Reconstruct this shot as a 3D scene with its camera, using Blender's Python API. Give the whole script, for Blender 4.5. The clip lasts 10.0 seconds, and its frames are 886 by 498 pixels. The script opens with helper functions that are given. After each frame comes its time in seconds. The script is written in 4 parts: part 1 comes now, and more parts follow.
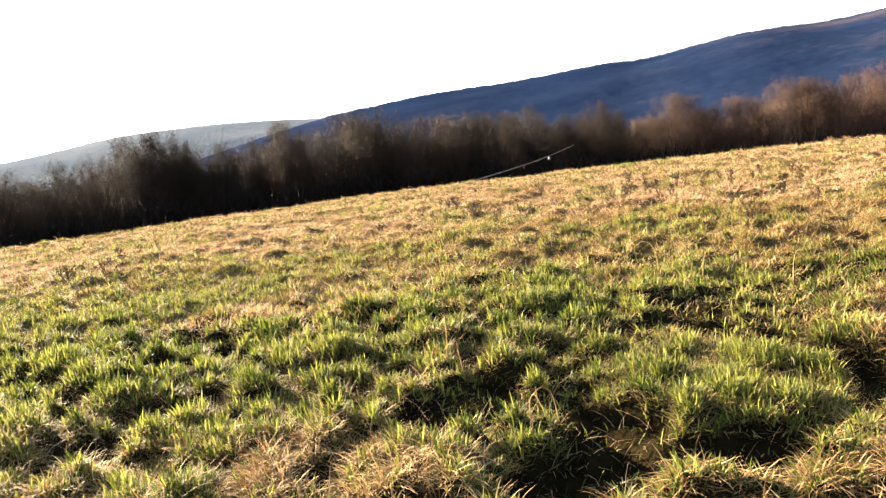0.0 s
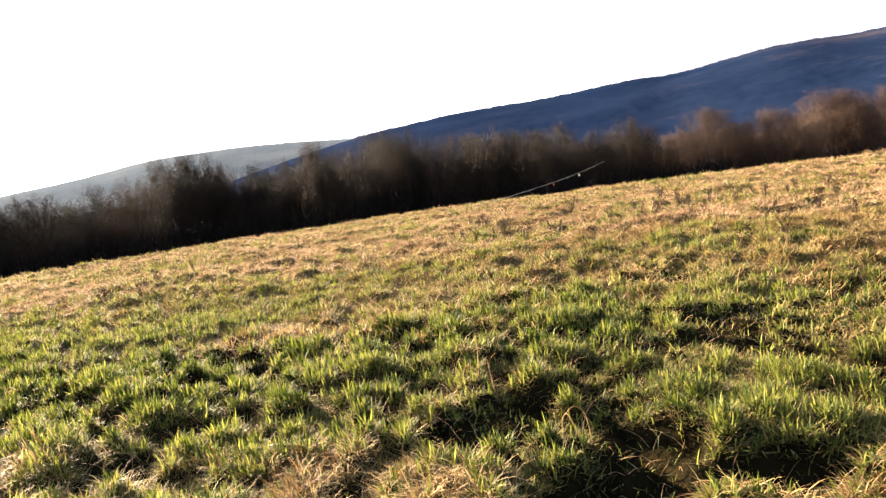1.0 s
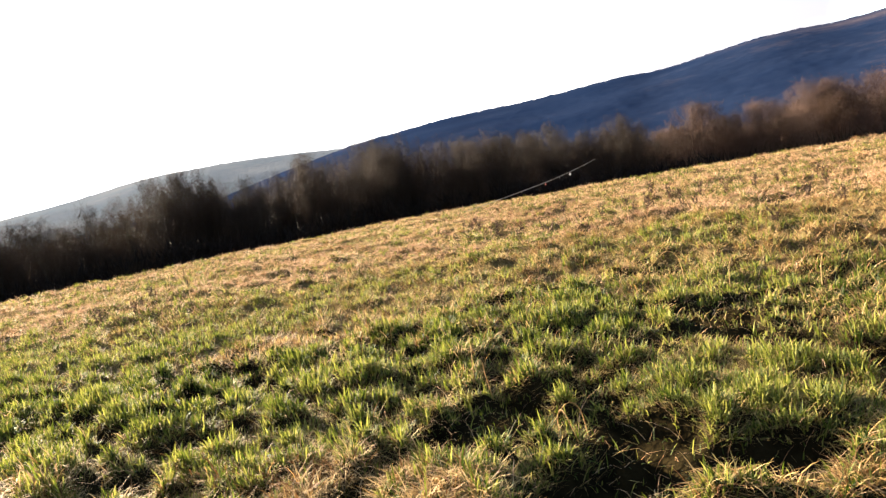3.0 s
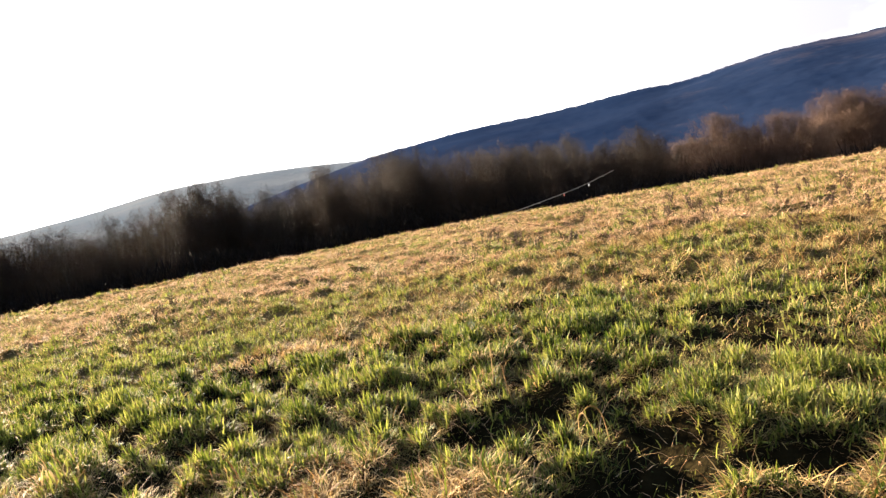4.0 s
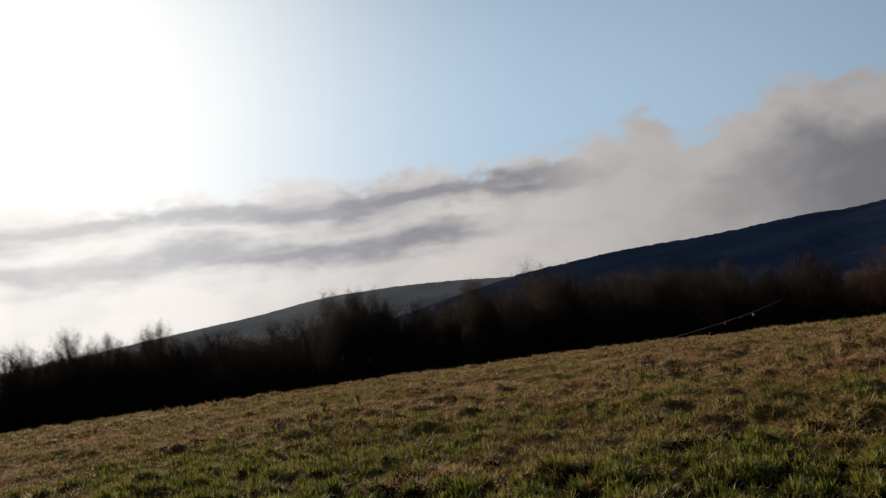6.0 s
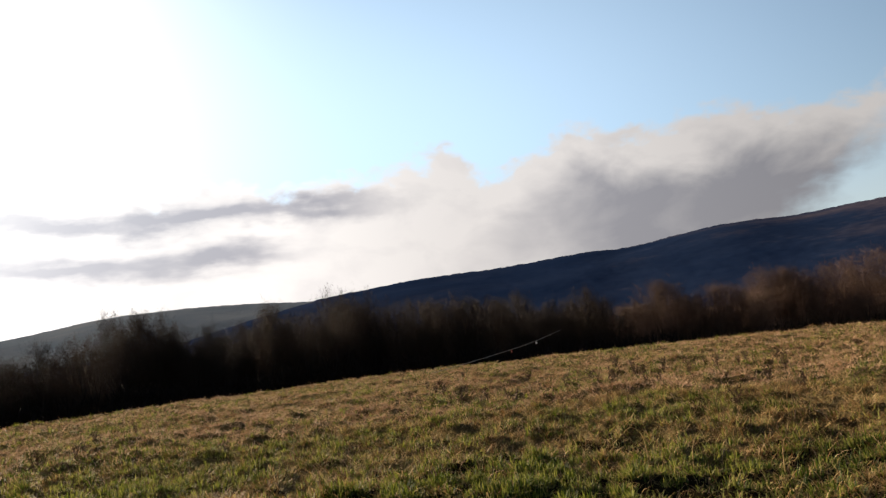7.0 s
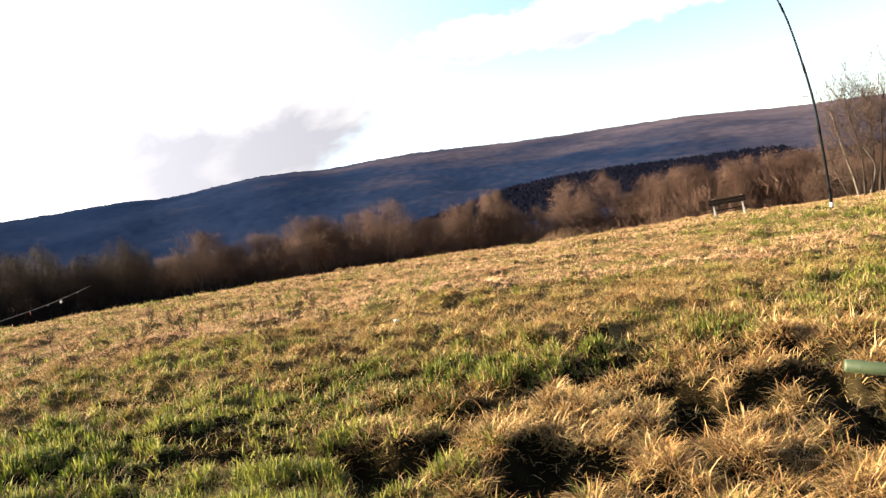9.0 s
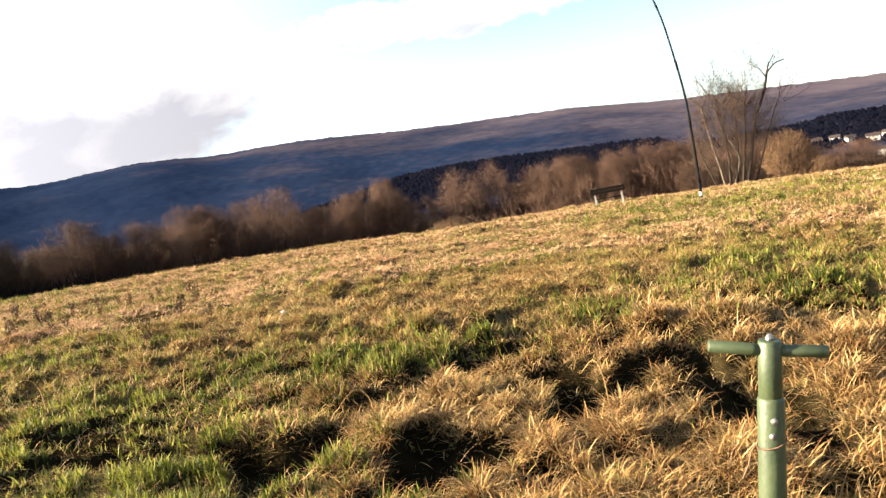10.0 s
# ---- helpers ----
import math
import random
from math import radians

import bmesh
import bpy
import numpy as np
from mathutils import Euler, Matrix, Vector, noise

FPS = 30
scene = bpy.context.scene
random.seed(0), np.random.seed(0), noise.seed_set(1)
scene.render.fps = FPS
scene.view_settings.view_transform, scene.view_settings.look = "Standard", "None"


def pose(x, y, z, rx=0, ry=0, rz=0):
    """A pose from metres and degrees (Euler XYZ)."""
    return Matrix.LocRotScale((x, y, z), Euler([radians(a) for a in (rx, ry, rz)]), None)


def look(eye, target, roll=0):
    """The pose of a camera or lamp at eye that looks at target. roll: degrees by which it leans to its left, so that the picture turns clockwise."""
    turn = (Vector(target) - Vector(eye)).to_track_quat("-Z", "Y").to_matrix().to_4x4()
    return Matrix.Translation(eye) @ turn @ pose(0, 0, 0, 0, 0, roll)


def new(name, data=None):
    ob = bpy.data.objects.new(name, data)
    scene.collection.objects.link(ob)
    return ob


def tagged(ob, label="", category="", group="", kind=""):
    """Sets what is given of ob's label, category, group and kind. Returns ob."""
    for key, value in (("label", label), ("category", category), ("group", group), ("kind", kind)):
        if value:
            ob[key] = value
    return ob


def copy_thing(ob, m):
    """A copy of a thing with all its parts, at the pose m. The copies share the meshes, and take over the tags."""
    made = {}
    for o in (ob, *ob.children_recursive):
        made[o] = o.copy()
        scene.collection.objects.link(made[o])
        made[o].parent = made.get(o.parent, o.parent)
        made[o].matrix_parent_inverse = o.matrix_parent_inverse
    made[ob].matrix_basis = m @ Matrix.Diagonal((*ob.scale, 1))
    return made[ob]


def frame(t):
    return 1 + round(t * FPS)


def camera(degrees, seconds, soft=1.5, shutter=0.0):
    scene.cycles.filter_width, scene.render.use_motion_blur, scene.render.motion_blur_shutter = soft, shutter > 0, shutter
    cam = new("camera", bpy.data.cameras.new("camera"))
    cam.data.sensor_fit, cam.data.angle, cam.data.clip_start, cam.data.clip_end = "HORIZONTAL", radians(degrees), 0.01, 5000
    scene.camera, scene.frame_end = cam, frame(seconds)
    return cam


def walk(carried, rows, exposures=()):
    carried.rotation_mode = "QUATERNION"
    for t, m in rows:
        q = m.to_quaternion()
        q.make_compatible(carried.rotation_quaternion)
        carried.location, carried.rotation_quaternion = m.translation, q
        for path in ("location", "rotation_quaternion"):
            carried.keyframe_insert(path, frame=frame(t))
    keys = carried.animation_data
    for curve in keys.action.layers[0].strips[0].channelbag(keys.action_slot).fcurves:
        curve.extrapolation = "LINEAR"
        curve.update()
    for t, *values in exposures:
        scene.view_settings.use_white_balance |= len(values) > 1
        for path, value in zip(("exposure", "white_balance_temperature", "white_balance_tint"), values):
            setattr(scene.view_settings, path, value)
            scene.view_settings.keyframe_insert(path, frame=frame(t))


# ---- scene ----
cam = camera(61.7, 10.0, soft=1.4)

# ------------------------------------------------------------------ camera
EYE = 1.6
TURNS = [  # seconds, yaw (left positive), pitch, roll, and the eye's drift in metres
    (0.0, -5.28, -7.66, -7.32, -0.046, 0.065, 0.018), (0.5, -1.96, -6.76, -7.38, -0.060, 0.070, 0.025), (1.0, -3.12, -5.95, -8.13, -0.044, 0.056, 0.023),
    (1.5, -2.42, -5.33, -8.38, -0.028, 0.049, 0.016), (2.0, -2.56, -5.63, -9.96, -0.004, 0.055, 0.013), (2.5, -3.25, -5.32, -10.08, 0.001, 0.037, 0.007),
    (2.7, -3.15, -5.53, -10.47, 0.000, 0.035, 0.014), (3.8, -4.24, -5.64, -11.03, -0.008, 0.041, -0.063), (4.0, -2.31, -4.42, -10.62, -0.027, 0.035, -0.056),
    (4.5, -2.62, -1.27, -7.45, -0.050, 0.003, 0.010), (4.7, 4.19, 2.54, -8.79, -0.064, -0.020, 0.025), (5.0, 9.19, 4.94, -9.42, -0.085, -0.053, 0.049),
    (5.5, 10.95, 6.11, -8.83, -0.081, -0.043, 0.036), (5.7, 9.93, 6.18, -8.18, -0.086, -0.046, 0.045), (6.8, -3.26, 6.25, -7.41, -0.075, -0.017, 0.035),
    (7.0, -7.89, 6.27, -6.85, -0.028, -0.027, 0.010), (7.2, -13.41, 4.41, -7.76, -0.009, -0.012, 0.011), (7.5, -20.45, 3.14, -6.96, 0.019, 0.010, 0.011),
    (8.0, -24.60, 1.75, -9.73, 0.068, 0.006, -0.024), (8.5, -30.76, 0.10, -10.00, 0.067, 0.001, -0.027), (9.0, -41.28, -2.27, -8.73, 0.124, -0.041, -0.051),
    (9.1, -44.07, -2.38, -8.42, 0.121, -0.022, -0.045), (9.5, -47.54, -2.57, -8.13, 0.115, -0.050, -0.041), (10.0, -49.49, -4.41, -8.73, 0.154, -0.048, -0.052)]
walk(cam, [(t, pose(x, y, EYE + z, 90 + p, 0, w) @ pose(0, 0, 0, 0, 0, r)) for t, w, p, r, x, y, z in TURNS],
     [(0.0, 3.95), (1.0, 3.7), (2.5, 3.65), (4.4, 3.6), (4.6, 3.1), (4.8, 1.95), (5.0, 1.45), (5.4, 1.0), (5.7, 0.9), (6.8, 1.5), (7.2, 2.05), (7.6, 2.5),
      (8.2, 2.95), (8.8, 3.2), (10.0, 3.25)])

# ------------------------------------------------------------------ world and sun
SUN_AZ, SUN_EL = 40.0, 17.0


def toward(az, el=0.0):
    a, e = radians(az), radians(el)
    return Vector((-math.sin(a) * math.cos(e), math.cos(a) * math.cos(e), math.sin(e)))


def spot(az, r, z=0.0):
    v = toward(az)
    return Vector((v.x * r, v.y * r, z))


def build_world():
    w = bpy.data.worlds.new("sky")
    scene.world = w
    w.use_nodes = True
    nt = w.node_tree
    nt.nodes.clear()
    N, L = nt.nodes.new, nt.links.new

    def val(op, a, b=None, clamp=False):
        n = N("ShaderNodeMath")
        n.operation, n.use_clamp = op, clamp
        for i, v in enumerate((a, b)):
            if v is None:
                continue
            if isinstance(v, (int, float)):
                n.inputs[i].default_value = v
            else:
                L(v, n.inputs[i])
        return n.outputs[0]

    def step(v, lo, hi):
        n = N("ShaderNodeMapRange")
        n.interpolation_type = "SMOOTHSTEP"
        n.inputs[1].default_value, n.inputs[2].default_value = lo, hi
        L(v, n.inputs[0])
        return n.outputs[0]

    sky = N("ShaderNodeTexSky")
    sky.sky_type, sky.sun_disc = "NISHITA", False
    sky.sun_elevation, sky.sun_rotation = radians(SUN_EL), radians(-SUN_AZ)
    sky.air_density, sky.dust_density = 1.0, 0.7
    co = N("ShaderNodeTexCoord")
    sep = N("ShaderNodeSeparateXYZ")
    L(co.outputs["Generated"], sep.inputs[0])
    az = val("ARCTAN2", val("MULTIPLY", sep.outputs[0], -1.0), sep.outputs[1])
    el = val("ARCSINE", sep.outputs[2])
    azd, eld = val("MULTIPLY", az, 57.2958), val("MULTIPLY", el, 57.2958)
    comb = N("ShaderNodeCombineXYZ")
    L(val("MULTIPLY", azd, 0.62), comb.inputs[0])
    L(val("MULTIPLY", eld, 1.0), comb.inputs[1])

    def cloud_noise(scale, detail, off):
        n = N("ShaderNodeTexNoise")
        n.inputs["Scale"].default_value, n.inputs["Detail"].default_value = scale, detail
        n.inputs["Roughness"].default_value, n.inputs["Distortion"].default_value = 0.52, 0.3
        m = N("ShaderNodeMapping")
        m.inputs["Location"].default_value = off
        L(comb.outputs[0], m.inputs[0])
        L(m.outputs[0], n.inputs["Vector"])
        return n.outputs["Fac"]

    def curve(v, lo, hi, keys, top):
        """A smooth function of v through a few keys, each value given against top."""
        r = N("ShaderNodeValToRGB")
        r.color_ramp.interpolation = "EASE"
        e = r.color_ramp.elements
        while len(e) < len(keys):
            e.new(0.5)
        for i, (k, h) in enumerate(sorted(keys)):
            e[i].position = (k - lo) / (hi - lo)
            e[i].color = (h / top, h / top, h / top, 1)
        L(val("DIVIDE", val("SUBTRACT", v, lo), hi - lo), r.inputs[0])
        return val("MULTIPLY", r.outputs[0], top)

    def band(v, mid, half):
        d = val("DIVIDE", val("SUBTRACT", v, mid), half)
        return val("POWER", 2.718, val("MULTIPLY", val("MULTIPLY", d, d), -1.0))

    def blend(fac, a, b):
        n = N("ShaderNodeMix")
        n.data_type = "RGBA"
        L(fac, n.inputs[0])
        for i, v in ((6, a), (7, b)):
            if isinstance(v, tuple):
                n.inputs[i].default_value = (*v, 1)
            else:
                L(v, n.inputs[i])
        return n.outputs[2]

    def scaled(col, k):
        n = N("ShaderNodeVectorMath")
        n.operation = "SCALE"
        L(col, n.inputs[0])
        if isinstance(k, float):
            n.inputs["Scale"].default_value = k
        else:
            L(k, n.inputs["Scale"])
        return n.outputs[0]

    puff = val("SUBTRACT", cloud_noise(0.30, 6.0, (2.0, 1.0, 0.0)), 0.5)
    fine = val("SUBTRACT", cloud_noise(0.95, 6.0, (7.0, 3.0, 0.0)), 0.5)
    rag = val("ADD", val("MULTIPLY", puff, 4.0), val("MULTIPLY", fine, 3.2))
    # long bank of cumulus above the ridge, with heaped tops and a slanting end
    tops = curve(azd, -80.0, 80.0, [(75, 12.5), (37, 12.2), (31, 11.2), (25, 11.8), (17, 13.0), (13, 11.6), (9, 12.5), (3, 11.9), (-1.4, 12.3), (-9.5, 13.6), (-11.5, 11.6),
                                    (-16, 12.4), (-19, 14.0), (-22.6, 12.9), (-30, 13.5), (-34.5, 12.6), (-39, 12.7), (-44, 11.6)], 20.0)
    deep = val("SUBTRACT", tops, val("ADD", eld, rag))
    bank = step(deep, -0.7, 0.9)
    tail = val("ADD", val("ADD", azd, val("MULTIPLY", val("SUBTRACT", eld, 9.0), 1.15)), val("MULTIPLY", rag, 1.3))
    bank = val("MULTIPLY", bank, step(tail, -41.5, -36.0))
    # second cloud, higher and further round
    lean = val("ADD", 13.1, val("MULTIPLY", val("ADD", azd, 52.0), -0.02))
    d1, d2 = val("DIVIDE", val("ADD", azd, 53.5), 12.5), val("DIVIDE", val("SUBTRACT", eld, lean), 1.7)
    rr = val("ADD", val("ADD", val("MULTIPLY", d1, d1), val("MULTIPLY", d2, d2)), val("MULTIPLY", val("ADD", fine, puff), 2.2))
    second = val("SUBTRACT", 1.0, step(rr, 0.45, 1.35))
    # broken cloud all round the rest of the sky
    rest = val("MULTIPLY", step(cloud_noise(0.09, 6.0, (0.0, 5.0, 0.0)), 0.52, 0.68), step(val("ABSOLUTE", val("ADD", azd, 20.0)), 75.0, 100.0))
    mask = val("MAXIMUM", val("MAXIMUM", bank, val("MULTIPLY", second, 0.85)), val("MULTIPLY", rest, 0.3))
    # grey undersides: two streaks on the sun's side, and the whole lower body of the heap away from it
    drawn = N("ShaderNodeMapping")
    drawn.inputs["Scale"].default_value = (0.36, 0.9, 1.0)
    L(comb.outputs[0], drawn.inputs[0])
    sn = N("ShaderNodeTexNoise")
    sn.inputs["Scale"].default_value, sn.inputs["Detail"].default_value, sn.inputs["Roughness"].default_value = 0.42, 5.0, 0.5
    L(drawn.outputs[0], sn.inputs["Vector"])
    wave = val("ADD", eld, val("ADD", val("MULTIPLY", val("SUBTRACT", sn.outputs["Fac"], 0.5), 5.5), val("MULTIPLY", fine, 1.0)))
    g1 = val("MULTIPLY", band(wave, 10.4, 1.0), step(azd, -9.0, 3.0))
    g2 = val("MULTIPLY", band(wave, 7.3, 1.1), step(azd, 0.0, 8.0))
    g3 = val("MULTIPLY", step(val("ADD", deep, val("MULTIPLY", fine, 3.0)), 0.8, 5.4), step(azd, -6.0, -24.0))
    g4 = val("MULTIPLY", val("MULTIPLY", step(eld, 13.0, 11.6), second), 0.6)
    grey = val("ADD", val("MAXIMUM", val("MAXIMUM", g1, g2), val("MAXIMUM", g3, g4)), val("MULTIPLY", puff, -1.0), True)
    body = blend(grey, (0.172, 0.160, 0.152), (0.070, 0.0665, 0.0715))
    body = scaled(body, curve(azd, -80.0, 80.0, [(-70, 1.0), (-38, 1.0), (-12, 1.4), (10, 2.0), (30, 2.9), (70, 2.6)], 4.0))
    # clear sky, paler low down and deeper blue away from the sun
    off = val("ABSOLUTE", val("SUBTRACT", azd, SUN_AZ))
    blue = scaled(sky.outputs[0], SKY_STRENGTH)
    high = val("MULTIPLY", val("MULTIPLY", step(eld, 44.0, 14.0), step(off, 100.0, 30.0)), 0.85)
    clear = blend(high, blue, (0.235, 0.320, 0.410))
    low = val("MULTIPLY", val("MULTIPLY", step(eld, 14.0, 3.0), step(off, 150.0, 60.0)), 0.55)
    clear = blend(low, clear, (0.165, 0.182, 0.192))
    # white glare of thin cloud round the sun
    dot = N("ShaderNodeVectorMath")
    dot.operation = "DOT_PRODUCT"
    L(co.outputs["Generated"], dot.inputs[0])
    dot.inputs[1].default_value = toward(SUN_AZ, SUN_EL)
    apart = val("MULTIPLY", val("ARCCOSINE", dot.outputs["Value"]), 57.2958)
    glare = val("POWER", step(apart, 56.0, 4.0), 2.7)
    clear = blend(glare, clear, (0.60, 0.59, 0.56))
    final = blend(val("MULTIPLY", mask, val("SUBTRACT", 0.94, val("MULTIPLY", glare, 0.35))), clear, body)
    bg = N("ShaderNodeBackground")
    L(final, bg.inputs[0])
    out = N("ShaderNodeOutputWorld")
    L(bg.outputs[0], out.inputs[0])


SKY_STRENGTH = 0.037
build_world()
sun = new("sun", bpy.data.lights.new("sun", "SUN"))
sun.data.energy, sun.data.angle, sun.data.color = 5.0, radians(0.6), (1.0, 0.84, 0.62)
sun.matrix_world = look(toward(SUN_AZ, SUN_EL) * 100, (0, 0, 0))

# ------------------------------------------------------------------ materials


def material(name, tones, scale=4.0, rough=0.85, bump=0.3, bump_scale=30.0, metal=0.0, island=0.0, translucent=0.0, spec=0.25, per_object=0.0, bump_dist=0.02, brown_shift=0.0, contrast=1.7):
    """Two scales of colour variation between the tones, with bump; optional per-island or per-object shift and translucency."""
    m = bpy.data.materials.new(name)
    m.use_nodes = True
    nt = m.node_tree
    nt.nodes.clear()
    N, L = nt.nodes.new, nt.links.new
    co = N("ShaderNodeTexCoord")
    geo = N("ShaderNodeNewGeometry")
    n1 = N("ShaderNodeTexNoise")
    n1.inputs["Scale"].default_value, n1.inputs["Detail"].default_value = scale, 4.0
    n2 = N("ShaderNodeTexNoise")
    n2.inputs["Scale"].default_value, n2.inputs["Detail"].default_value = scale * 9.0, 3.0
    L(geo.outputs["Position"], n1.inputs["Vector"])
    L(geo.outputs["Position"], n2.inputs["Vector"])
    add = N("ShaderNodeMath")
    add.operation = "MULTIPLY_ADD"
    L(n2.outputs["Fac"], add.inputs[0])
    add.inputs[1].default_value = 0.5
    L(n1.outputs["Fac"], add.inputs[2])
    fac = add.outputs[0]
    sub = N("ShaderNodeMath")
    sub.operation = "MULTIPLY_ADD"
    L(fac, sub.inputs[0])
    sub.inputs[1].default_value, sub.inputs[2].default_value = contrast, 0.5 - 0.753 * contrast
    fac = sub.outputs[0]
    if brown_shift:  # tones slide along x from hazy blue put in the colour to brown woodland
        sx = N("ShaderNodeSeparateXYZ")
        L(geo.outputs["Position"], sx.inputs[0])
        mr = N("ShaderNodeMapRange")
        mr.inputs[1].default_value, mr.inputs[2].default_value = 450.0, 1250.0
        mr.inputs[3].default_value, mr.inputs[4].default_value = -0.35 * brown_shift, 0.55 * brown_shift
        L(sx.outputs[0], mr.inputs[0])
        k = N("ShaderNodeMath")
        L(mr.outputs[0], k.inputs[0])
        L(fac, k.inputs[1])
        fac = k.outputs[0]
    if island:
        k = N("ShaderNodeMath")
        k.operation = "MULTIPLY_ADD"
        L(geo.outputs["Random Per Island"], k.inputs[0])
        k.inputs[1].default_value = island
        L(fac, k.inputs[2])
        k2 = N("ShaderNodeMath")
        k2.operation = "SUBTRACT"
        L(k.outputs[0], k2.inputs[0])
        k2.inputs[1].default_value = island / 2
        fac = k2.outputs[0]
    if per_object:
        info = N("ShaderNodeObjectInfo")
        k = N("ShaderNodeMath")
        k.operation = "MULTIPLY_ADD"
        L(info.outputs["Random"], k.inputs[0])
        k.inputs[1].default_value = per_object
        L(fac, k.inputs[2])
        k2 = N("ShaderNodeMath")
        k2.operation = "SUBTRACT"
        L(k.outputs[0], k2.inputs[0])
        k2.inputs[1].default_value = per_object / 2
        fac = k2.outputs[0]
    ramp = N("ShaderNodeValToRGB")
    els = ramp.color_ramp.elements
    while len(els) < len(tones):
        els.new(0.5)
    for i, c in enumerate(tones):
        els[i].position = i / max(1, len(tones) - 1)
        els[i].color = (*c, 1)
    L(fac, ramp.inputs[0])
    p = N("ShaderNodeBsdfPrincipled")
    p.inputs["Roughness"].default_value, p.inputs["Metallic"].default_value = rough, metal
    p.inputs["Specular IOR Level"].default_value = spec
    L(ramp.outputs[0], p.inputs["Base Color"])
    if bump:
        b = N("ShaderNodeBump")
        b.inputs["Strength"].default_value, b.inputs["Distance"].default_value = bump, bump_dist
        n3 = N("ShaderNodeTexNoise")
        n3.inputs["Scale"].default_value, n3.inputs["Detail"].default_value = bump_scale, 4.0
        L(geo.outputs["Position"], n3.inputs["Vector"])
        L(n3.outputs["Fac"], b.inputs["Height"])
        L(b.outputs[0], p.inputs["Normal"])
    out = N("ShaderNodeOutputMaterial")
    if translucent:
        tr = N("ShaderNodeBsdfTranslucent")
        L(ramp.outputs[0], tr.inputs[0])
        mx = N("ShaderNodeMixShader")
        mx.inputs[0].default_value = translucent
        L(p.outputs[0], mx.inputs[1])
        L(tr.outputs[0], mx.inputs[2])
        L(mx.outputs[0], out.inputs[0])
    else:
        L(p.outputs[0], out.inputs[0])
    return m


# Near-black, as the shade between tussocks is put into the soil's colour.
M_SOIL = material("shaded_soil", [(0.00382, 0.00285, 0.00152), (0.00952, 0.00724, 0.00343), (0.0171, 0.0125, 0.00567)], scale=1.2, rough=1.0, bump=0.6, bump_scale=22, bump_dist=0.05, spec=0.0)
M_THATCH = material("meadow_thatch", [(0.026, 0.019, 0.008), (0.075, 0.054, 0.023), (0.14, 0.102, 0.047)], scale=1.4, rough=1.0, bump=0.9, bump_scale=26, bump_dist=0.06, spec=0.0)
M_STRAW = material("straw_blades", [(0.098, 0.0415, 0.0128), (0.268, 0.154, 0.052), (0.392, 0.270, 0.124)], scale=0.5, rough=0.75, bump=0, island=1.3, translucent=0.28, spec=0.16)
# Pale tone for long stems, and for far grass with haze in its colour.
M_PALE_STRAW = material("pale_hazed_blades", [(0.168, 0.0860, 0.0390), (0.352, 0.206, 0.110), (0.520, 0.330, 0.200)], scale=0.35, rough=0.8, bump=0, island=1.3, translucent=0.16, spec=0.1)
M_LITTER = material("grass_litter", [(0.048, 0.0270, 0.0100), (0.124, 0.0850, 0.0260), (0.248, 0.182, 0.0660)], scale=0.8, rough=0.85, bump=0, island=1.3, translucent=0.12, spec=0.1)
M_GREEN = material("green_blades", [(0.0185, 0.0300, 0.0030), (0.0740, 0.0915, 0.0090), (0.195, 0.186, 0.0360)], scale=0.6, rough=0.7, bump=0, island=1.4, translucent=0.36, spec=0.14)
# The twigs have a shaded and a sunlit copy, light put into the colour.
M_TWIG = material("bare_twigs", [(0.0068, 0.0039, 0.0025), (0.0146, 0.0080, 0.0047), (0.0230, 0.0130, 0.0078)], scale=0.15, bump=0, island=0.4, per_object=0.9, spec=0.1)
# Near-black because the hedge's own shade is put into this colour.
M_SCRUB_SHADED = material("shaded_scrub", [(0.0035, 0.0028, 0.0024), (0.007, 0.005, 0.004), (0.0115, 0.0075, 0.0058)], scale=0.15, bump=0, island=0.4, spec=0.05)
# Sunlit copy of the twigs, its brightness put into the colour.
M_TWIG_LIT = material("sunlit_twigs", [(0.0300, 0.0160, 0.0108), (0.0580, 0.0318, 0.0212), (0.0900, 0.0535, 0.0370)], scale=0.15, bump=0, island=0.4, per_object=0.8, spec=0.12)
M_BARK = material("tree_bark", [(0.0085, 0.0062, 0.0044), (0.0185, 0.0142, 0.0104), (0.0300, 0.0240, 0.0185)], scale=2.0, bump=0.7, bump_scale=14, bump_dist=0.03, spec=0.1)
# Bluish because distance haze is put into the woodland's colour.
M_WOODS = material("hazed_woodland", [(0.0050, 0.0102, 0.0265), (0.0084, 0.0143, 0.0325), (0.0290, 0.0275, 0.0410), (0.0640, 0.0525, 0.0640)], scale=0.007, bump=0.3, bump_scale=0.1, bump_dist=1.6, spec=0.0, brown_shift=0.85, contrast=1.0)
# Paler again, with more of the distance haze in the colour.
M_WOODS_FAR = material("hazed_far_woodland", [(0.0668, 0.0812, 0.1), (0.0859, 0.0956, 0.11), (0.105, 0.11, 0.119)], scale=0.004, bump=0.6, bump_scale=0.08, bump_dist=6.0, spec=0.0)
# Blue-black, with distance haze put into the conifers' colour.
M_CONIFER = material("hazed_conifers", [(0.0024, 0.0031, 0.0064), (0.0036, 0.0041, 0.0078), (0.0056, 0.0052, 0.0090)], scale=0.02, bump=0.8, bump_scale=0.6, bump_dist=0.8, spec=0.0)
M_PAINT = material("green_paint", [(0.0161, 0.0246, 0.0105), (0.0294, 0.0422, 0.0172), (0.0455, 0.0563, 0.0249)], scale=9, rough=0.55, bump=0.35, bump_scale=60, bump_dist=0.004, spec=0.4)
